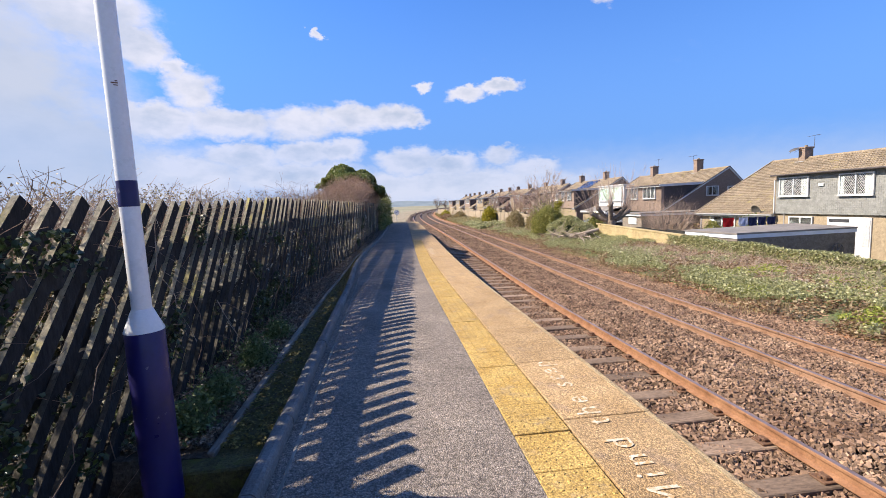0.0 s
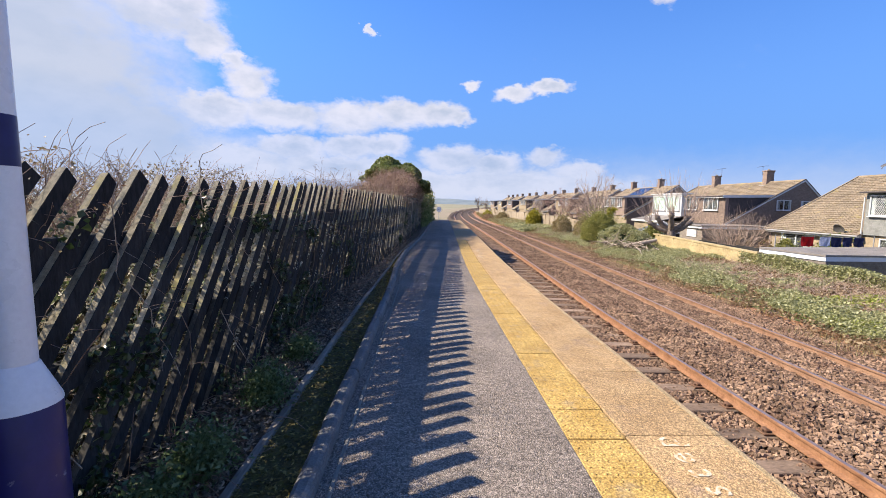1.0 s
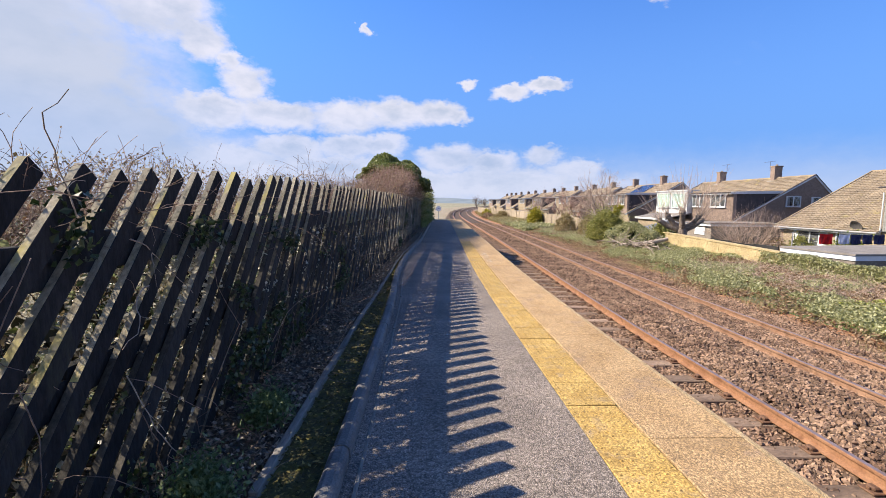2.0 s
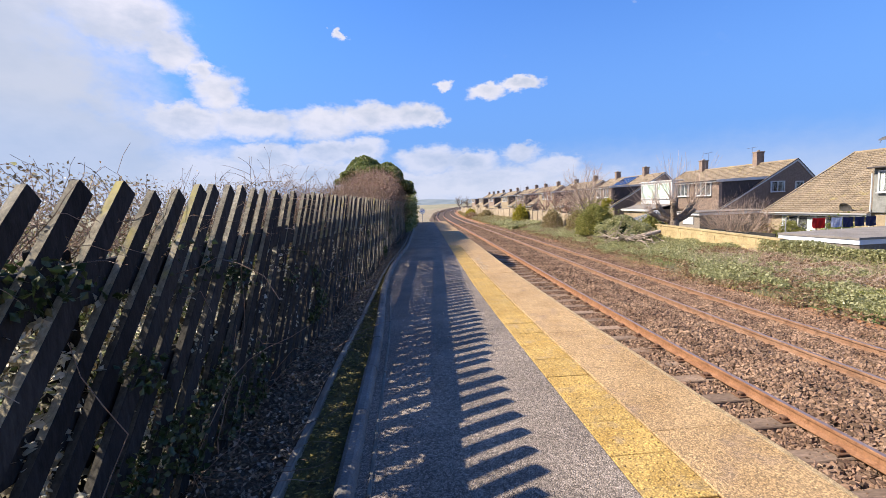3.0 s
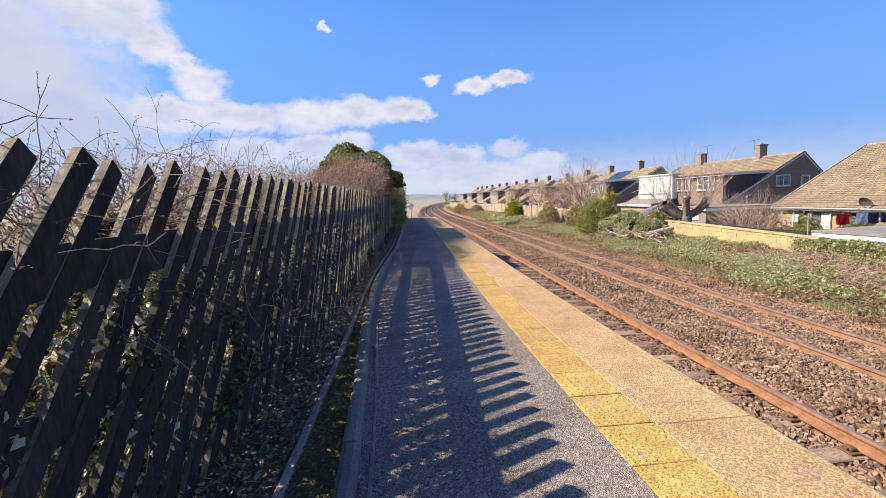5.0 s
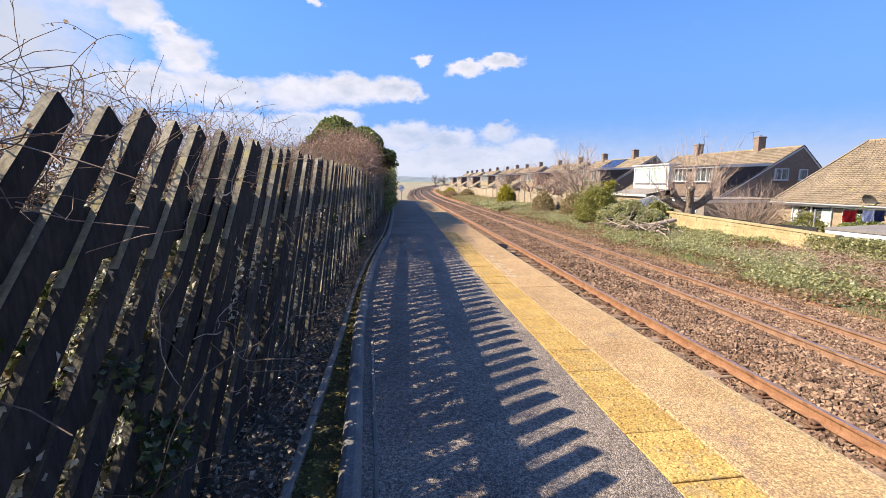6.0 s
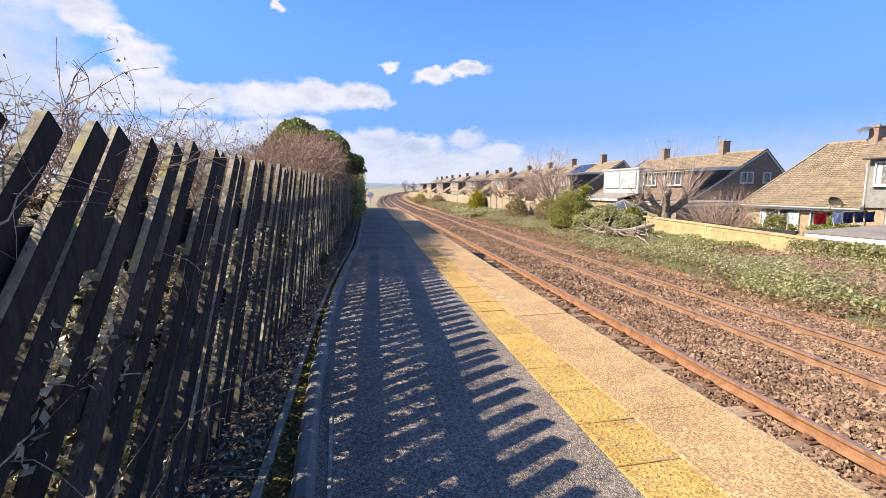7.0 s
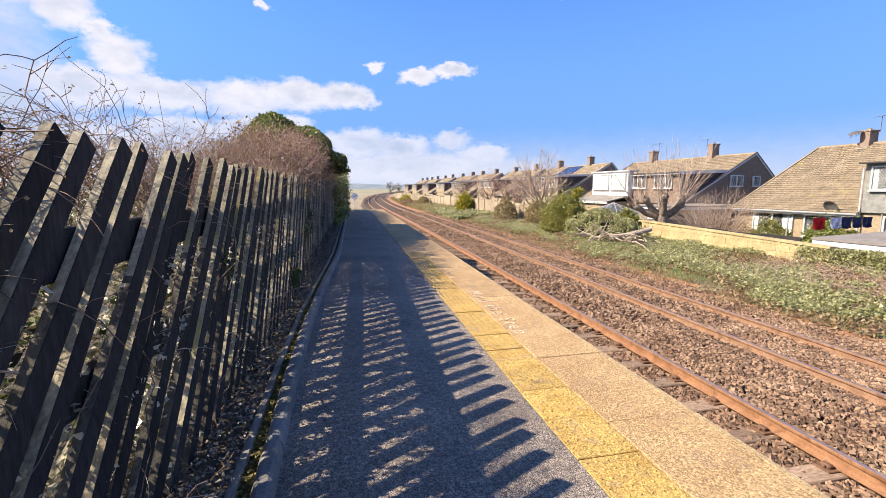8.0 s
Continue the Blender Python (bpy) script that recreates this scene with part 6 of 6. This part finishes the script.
def house(label, y0, y1, b0, b1, front, cheek, near, chimneys, gable_mat=M_brick, cap=M_darkhung, board=0.20):
    """A house of the row: catslide roof towards the railway, a tall block b0..b1 with a low front eave, gable ends."""
    h = thing("house", label, "house", group="row of houses", at=(0, 0, 0))
    up, per = (31, 0.26) if near else (14, 0.8)
    gable_wall(h, y0, 0.25, gable_mat)
    gable_wall(h, y1 - 0.25, 0.25, gable_mat)
    part("rear_wall", box((36.6, y0 + 0.26, GARDEN_Z), (36.8, y1 - 0.26, 0.85)), gable_mat, h)
    part("ground_wall", box((EAVE_X + 0.16, y0 + 0.26, GARDEN_Z), (EAVE_X + 0.4, y1 - 0.26, EAVE_Z - 0.02)), M_buffbrick, h, "buff brick ground floor wall")
    for a, b in ((y0, b0), (b1, y1)):
        if b - a > 0.15:
            tiled("roof_tiles", (EAVE_X - 0.25, a, slope(EAVE_X - 0.25)), (EAVE_X - 0.25, b, slope(EAVE_X - 0.25)), (RIDGE_X, b, RIDGE_Z), (RIDGE_X, a, RIDGE_Z), up, max(1, round((b - a) / per)), h)
            part("fascia", box((EAVE_X - 0.22, a, EAVE_Z - 0.34), (EAVE_X - 0.19, b, EAVE_Z - 0.16)), M_upvc, h, "white fascia board")
            part("gutter", lathe([(0.055, 0), (0.055, b - a)], 8), M_pipe, h, "grey gutter").matrix_basis = pose(EAVE_X - 0.29, a, EAVE_Z - 0.20, -90, 0, 0)
    # the tall block
    part("front_wall", box((EAVE_X + 0.02, b0, EAVE_Z - 0.1), (EAVE_X + 0.3, b1, 2.72)), front, h, "tile hung upper wall")
    if near:
        tiled("wall_tiles", (EAVE_X + 0.0, b0, EAVE_Z - 0.08), (EAVE_X + 0.0, b1, EAVE_Z - 0.08), (EAVE_X + 0.0, b1, 2.70), (EAVE_X + 0.0, b0, 2.70), 24, round((b1 - b0) / 0.24), h, front, 0.012, 0.015)
    fx = EAVE_X + (2.9 - EAVE_Z) * (RIDGE_X - EAVE_X) / (RIDGE_Z - EAVE_Z)
    for yc, nm in ((b0, "cheek"), (b1 - 0.2, "cheek")):
        out = [(EAVE_X + 0.3, EAVE_Z), (fx, 2.86), (EAVE_X + 0.3, 2.72)]
        part(nm, prism(out, 1, yc + 0.01, yc + 0.19), cheek, h, "dark tile hung side wall")
    tiled("roof_tiles", (fx - 0.1, b0, slope(fx - 0.1)), (fx - 0.1, b1, slope(fx - 0.1)), (RIDGE_X, b1, RIDGE_Z), (RIDGE_X, b0, RIDGE_Z), max(3, up // 3), max(1, round((b1 - b0) / per)), h)
    part("flat_roof", prism([(EAVE_X - 0.28, 2.72), (fx + 0.1, 2.80), (fx + 0.1, 2.95), (EAVE_X - 0.28, 2.80)], 1, b0 - 0.08, b1 + 0.08), M_felt, h, "flat felt roof of the block")
    part("roof_boards", prism([(EAVE_X - 0.2, slope(EAVE_X - 0.2) - 0.10), (RIDGE_X, RIDGE_Z - 0.10), (RIDGE_X, RIDGE_Z - 0.04), (EAVE_X - 0.2, slope(EAVE_X - 0.2) - 0.04)], 1, y0 + 0.02, b0), M_pipe, h)
    part("roof_boards", prism([(EAVE_X - 0.2, slope(EAVE_X - 0.2) - 0.10), (RIDGE_X, RIDGE_Z - 0.10), (RIDGE_X, RIDGE_Z - 0.04), (EAVE_X - 0.2, slope(EAVE_X - 0.2) - 0.04)], 1, b1, y1 - 0.02), M_pipe, h)
    part("fascia", box((EAVE_X - 0.30, b0 - 0.1, 2.78 - board), (EAVE_X - 0.27, b1 + 0.1, 2.78)), M_upvc, h, "white fascia board")
    part("gutter", lathe([(0.055, 0), (0.055, b1 - b0 + 0.2)], 8), M_darkhung, h, "dark brown gutter").matrix_basis = pose(EAVE_X - 0.36, b0 - 0.1, 2.74, -90, 0, 0)
    part("side_fascia", prism([(EAVE_X - 0.28, 2.78 - board), (fx, 2.90 - board), (fx, 2.93), (EAVE_X - 0.28, 2.80)], 1, b0 - 0.13, b0 - 0.09), M_upvc, h, "white side fascia")
    tiled("roof_tiles", (37.0, y0, 0.72), (37.0, y1, 0.72), (RIDGE_X, y1, RIDGE_Z), (RIDGE_X, y0, RIDGE_Z), up // 2, max(1, round((y1 - y0) / 0.6)), h)
    part("ridge", lathe([(0.11, 0), (0.11, y1 - y0)], 8), M_roof, h, "ridge tiles").matrix_basis = pose(RIDGE_X, y0, RIDGE_Z - 0.01, -90, 0, 0)
    verge_boards(h, y0, -1, cap)
    verge_boards(h, y1, 1, cap)
    part("downpipe", lathe([(0.04, 0), (0.04, 4.9)], 8, (EAVE_X - 0.06, b1 + 0.05, GARDEN_Z)), M_upvc, h, "white downpipe")
    for cy, top_z in chimneys:
        chimney(h, RIDGE_X, cy, RIDGE_Z - 0.6, top_z)
    return h


h1 = house("house with grey tile hung front and tan catslide roof", 12.0, 34.45, 13.0, 26.95, M_greyhung, M_darkhung, True, ((31.5, 5.2),), cap=M_roof, board=0.09)
window(h1, 0, EAVE_X - 0.04, 24.62, 26.57, 1.40, 2.50, 2, True, True)
window(h1, 0, EAVE_X - 0.04, 20.84, 22.60, 1.38, 2.50, 2, True, True)
window(h1, 0, EAVE_X - 0.04, 15.2, 17.65, 1.40, 2.52, 2, True, True)
part("alarm_box", box((EAVE_X - 0.07, 23.6, 1.90), (EAVE_X - 0.01, 23.93, 2.08), 0.015), M_upvc, h1, "white alarm box")
window(h1, 0, EAVE_X + 0.11, 28.5, 29.8, -1.3, -0.15, 1)
window(h1, 0, EAVE_X + 0.11, 30.6, 33.1, -1.3, -0.15, 2, False, True)
part("garden_door", box((EAVE_X + 0.08, 20.9, GARDEN_Z), (EAVE_X + 0.15, 23.4, 0.04), 0.01), M_upvc, h1, "white door panel")
part("door_glazing", box((EAVE_X + 0.055, 22.1, -0.26), (EAVE_X + 0.079, 23.25, -0.08), 0.006), M_dark_in, h1, "dark leaded glazing strip")
window(h1, 0, EAVE_X + 0.11, 24.4, 25.9, -1.2, -0.05, 2)
part("door_lattice", box((EAVE_X + 0.05, 20.95, -1.6), (EAVE_X + 0.079, 21.3, -0.1), 0.01), M_lead, h1, "narrow leaded light")


def dish(parent, x, y, z, tilt, label):
    """A dish on a bent arm: shallow bowl, arm and receiver."""
    bm = lathe([(0.02, 0.10), (0.20, 0.07), (0.36, 0.0), (0.38, 0.01), (0.2, 0.085), (0.02, 0.115)], 22)
    bmesh.ops.rotate(bm, verts=bm.verts, matrix=Matrix.Rotation(radians(tilt), 3, "Y"))
    bmesh.ops.translate(bm, verts=bm.verts, vec=(x, y, z))
    d = part("satellite_dish", bm, M_dish, parent, label)
    s = 1 if tilt > 0 else -1
    part("dish_arm", tubes("dish_arm", [[(x + 0.12 * s, y, z + 0.05, 0.018), (x + 0.30 * s, y, z - 0.15, 0.018), (x + 0.42 * s, y, z - 0.32, 0.018)], [(x, y, z - 0.2, 0.012), (x - 0.35 * s, y, z - 0.05, 0.012), (x - 0.40 * s, y, z + 0.05, 0.03)]], M_dish, 5), None, d)


dish(h1, EAVE_X - 0.25, 28.27, 0.42, 60, "grey satellite dish at the eave")
dish(h1, RIDGE_X - 0.62, 31.9, 4.98, -25, "dark satellite dish on the chimney")
aerial(h1, RIDGE_X + 0.3, 31.1, 6.0)

h2 = house("brown brick house with dark tile hung side and white bay", 39.45, 54.8, 39.65, 51.4, M_brick, M_darkhung, True, ((43.75, 5.5), (51.6, 5.45)))
for p0, p1 in ((40.6, 42.55), (43.7, 45.35)):
    window(h2, 0, EAVE_X - 0.04, p0, p1, 1.52, 2.62, 3)
window(h2, 1, 39.41, 30.95, 32.1, 1.64, 2.42, 2, False, True)
window(h2, 1, 39.41, 33.2, 33.85, 1.64, 2.36, 1, False, True)
bay = part("bay", box((EAVE_X - 0.55, 45.5, 0.75), (EAVE_X + 0.0, 51.3, 3.0), 0.02), M_upvc, h2, "white clad first floor bay")
part("bay_roof", box((EAVE_X - 0.7, 45.35, 3.0), (EAVE_X + 0.6, 51.45, 3.13), 0.02), M_upvc, bay)
window(h2, 0, EAVE_X - 0.60, 45.85, 48.0, 1.4, 2.75, 1, blind=True)
window(h2, 0, EAVE_X - 0.60, 48.5, 50.95, 1.4, 2.75, 1, blind=True)
aerial(h2, RIDGE_X + 0.3, 51.2, 6.2)
aerial(h2, RIDGE_X - 0.2, 44.3, 5.9)

HOUSES = [(59.2, 74.6), (77.4, 92.5), (96.8, 111.8), (113.5, 128.5), (133.0, 148.0), (152.5, 167.0), (170.0, 185.0)]
for k, (a, b) in enumerate(HOUSES):
    if k == 0:
        h = house("brown brick house with solar panels on its roof", a, b, a + 0.6, b - 4.0, M_brick, M_darkhung, False, ((a + 4.6, 5.45), (a + 12.9, 5.4)))
    else:
        h = house("distant house of the row with tan catslide roof", a, b, a + 5.5, b - 1.0, M_buffbrick if k % 2 else M_brick, M_darkhung, False, ((a + 3.0, 5.3), (a + 12.0, 5.2)))
    h.location.z = 0.28
    b0 = a + (0.6 if k == 0 else 5.5)
    for j in range(3):
        window(h, 0, EAVE_X - 0.04, b0 + 0.8 + 2.2 * j, b0 + 2.0 + 2.2 * j, 1.4, 2.5, 2)
    window(h, 1, a - 0.04, 31.0, 32.4, 1.5, 2.5, 2)
    if k == 0:
        fx = EAVE_X + (2.9 - EAVE_Z) * (RIDGE_X - EAVE_X) / (RIDGE_Z - EAVE_Z)
        p = prism([(fx + 0.25, slope(fx + 0.25) + 0.05), (RIDGE_X - 0.25, slope(RIDGE_X - 0.25) + 0.05), (RIDGE_X - 0.25, slope(RIDGE_X - 0.25) + 0.11), (fx + 0.25, slope(fx + 0.25) + 0.11)], 1, b0 + 5.4, b0 + 9.6)
        part("solar_panel", p, M_panel, h, "dark blue solar panel")

# ---- garden buildings ----
gar = thing("garage", "flat roofed brown brick garage with white fascia", "garage", at=(0, 0, 0))
GQ = [(15.9, 18.15), (22.75, 18.6), (23.4, 22.6), (15.6, 21.35)]
part("wall", prism([(x * 0.985 + 0.28, y * 0.985 + 0.3) for x, y in GQ], 2, -2.5, -0.40), M_garage, gar, "grey brown brick wall")
part("fascia", prism(GQ, 2, -0.46, -0.28), M_fascia, gar, "blue white fascia board")
part("roof", prism([(x * 1.01 - 0.19, y * 1.01 - 0.2) for x, y in GQ], 2, -0.278, -0.20), M_felt, gar, "grey felt flat roof")
for k in range(22):
    z = -2.45 + 0.088 * k
    part("brick_course", prism([(x * 0.985 + 0.28 + dx, y * 0.985 + 0.3 + dy) for (x, y), (dx, dy) in zip(GQ, ((-0.012, -0.014), (0.012, -0.010), (0.012, 0.012), (-0.012, 0.012)))], 2, z, z + 0.076), M_garage, gar)
wheel = thing("wall_ornament", "dark metal wheel ornament fixed on the garage wall", "ornament", at=(21.5, 18.40, -1.28))
ux, uy = 0.998, 0.066
ring = [(0.34 * math.cos(q) * ux, 0.34 * math.cos(q) * uy, 0.34 * math.sin(q), 0.022) for q in np.linspace(0, 2 * math.pi, 25)]
part("rim", tubes("rim", [ring], M_dish, 6), None, wheel)
for q in np.arange(8) * math.pi / 4:
    part("spoke", tubes("spoke", [[(0, 0, 0, 0.03), (0.33 * math.cos(q) * ux, 0.33 * math.cos(q) * uy, 0.33 * math.sin(q), 0.016)]], M_dish, 5), None, wheel)
g2 = thing("garage", "low flat roofed brick garage with white fascia", "garage", at=(0, 0, 0))
part("wall", box((21.8, 35.5, -2.5), (27.4, 38.6, -0.02)), M_garage, g2, "brown brick wall")
part("fascia", box((21.6, 35.3, -0.02), (27.6, 38.8, 0.18), 0.01), M_fascia, g2, "white fascia board")
part("roof", box((21.5, 35.2, 0.18), (27.7, 38.9, 0.26), 0.01), M_felt, g2, "grey felt flat roof")
part("window", box((21.74, 36.2, -0.75), (21.81, 37.5, -0.15), 0.01), M_upvc, g2, "white window frame")

cons = thing("conservatory", "white framed conservatory with a ribbed glass roof", "conservatory", at=(22.5, 42.9, -2.65))
cons.scale = (0.9, 0.9, 0.78)
part("base", box((-2.2, -1.6, 0), (2.6, 1.8, 0.9), 0.01), M_brick, cons)
part("glazing", box((-2.18, -1.58, 0.9), (2.58, 1.78, 2.45)), M_dark_in, cons)
ribs = []
apex = (0.2, 0.1, 3.75)
for i in range(14):
    a = 2 * math.pi * i / 14
    e = (0.2 + 2.5 * max(-1, min(1, 1.3 * math.cos(a))), 0.1 + 1.75 * max(-1, min(1, 1.3 * math.sin(a))), 2.48)
    ribs.append([(*e, 0.02), (*apex, 0.018)])
part("roof_ribs", tubes("roof_ribs", ribs, M_upvc, 4), None, cons, "white roof ribs")
bm = bmesh.new()
base = [bm.verts.new((0.2 + 2.5 * sx, 0.1 + 1.75 * sy, 2.46)) for sx, sy in ((-1, -1), (1, -1), (1, 1), (-1, 1))]
tip = bm.verts.new((0.2, 0.1, 3.72))
for i in range(4):
    bm.faces.new((base[i], base[(i + 1) % 4], tip))
bm.faces.new(base[::-1])
part("roof_glass", bm, M_roofglass, cons, "grey roof glazing")
part("eave_beam", box((-2.35, -1.7, 2.36), (2.75, 1.9, 2.50), 0.02), M_upvc, cons)
lean = thing("lean_to", "low lean-to roof below the white bay", "lean-to", at=(0, 0, 0))
part("roof", prism([(23.6, 0.20), (26.3, 0.74), (26.3, 0.84), (23.6, 0.28)], 1, 45.4, 51.5), M_felt, lean, "grey lean-to roof")
part("wall", box((23.8, 45.6, -2.5), (26.3, 51.3, 0.22)), M_buffbrick, lean)
part("fascia", box((23.55, 45.3, 0.06), (23.6, 51.6, 0.26)), M_upvc, lean, "white fascia board")
for k, (x, y, w, d, hgt) in enumerate(((18.0, 60.0, 3.5, 4.5, 2.3), (17.5, 70.0, 3.0, 5.0, 2.2), (18.5, 83.0, 3.5, 5.0, 2.3), (18.0, 96.0, 3.0, 5.0, 2.3), (18.0, 110.0, 3.0, 5.0, 2.3))):
    s = thing("shed", "low flat roofed garden shed beyond the panel fence", "shed", group="garden sheds", at=(x, y, -2.4))
    part("wall", box((0, 0, 0), (w, d, hgt)), M_garage, s)
    part("roof", box((-0.15, -0.15, hgt), (w + 0.15, d + 0.15, hgt + 0.14), 0.02), M_felt, s)
    part("fascia", box((-0.18, -0.18, hgt - 0.06), (-0.152, d + 0.18, hgt + 0.12)), M_upvc, s, "white fascia board")

# ---- washing on a line ----


def cloth(label, mat, x0, x1, y, z0, z1):
    bm = bmesh.new()
    n, m = 9, 7
    g = [[bm.verts.new((x0 + (x1 - x0) * i / n, y + 0.05 * math.sin(i * 1.4 + j * 0.5) * (j / m), z1 - (z1 - z0) * j / m - 0.03 * math.sin(math.pi * i / n))) for j in range(m + 1)] for i in range(n + 1)]
    for i in range(n):
        for j in range(m):
            bm.faces.new((g[i][j], g[i + 1][j], g[i + 1][j + 1], g[i][j + 1]))
    bmesh.ops.solidify(bm, geom=bm.faces[:], thickness=0.012)
    return tagged(part("washing", bm, mat), label, "washing", group="washing on the line")


cloth("red cloth hung on a washing line", M_red, 21.35, 22.1, 25.6, -0.46, 0.10)
cloth("pale blue cloth hung on a washing line", M_palecloth, 22.45, 23.1, 25.6, -0.44, 0.09)
cloth("navy cloth hung on a washing line", M_bluecloth, 23.15, 23.75, 25.6, -0.46, 0.08)
cloth("navy cloth hung on a washing line", M_bluecloth, 23.85, 24.4, 25.6, -0.44, 0.08)
cloth("navy cloth hung on a washing line", M_bluecloth, 24.5, 25.1, 25.6, -0.44, 0.08)
line = thing("washing_line", "thin washing line between two posts", "washing line", at=(0, 0, 0))
part("cord", tubes("cord", [[(19.8, 25.6, 0.14, 0.006), (22.6, 25.6, 0.09, 0.006), (25.7, 25.6, 0.13, 0.006)]], M_pipe, 4), None, line)
for x in (19.8, 25.7):
    part("post", lathe([(0.03, 0), (0.03, 2.62)], 8, (x, 25.6, -2.45)), M_pipe, line)
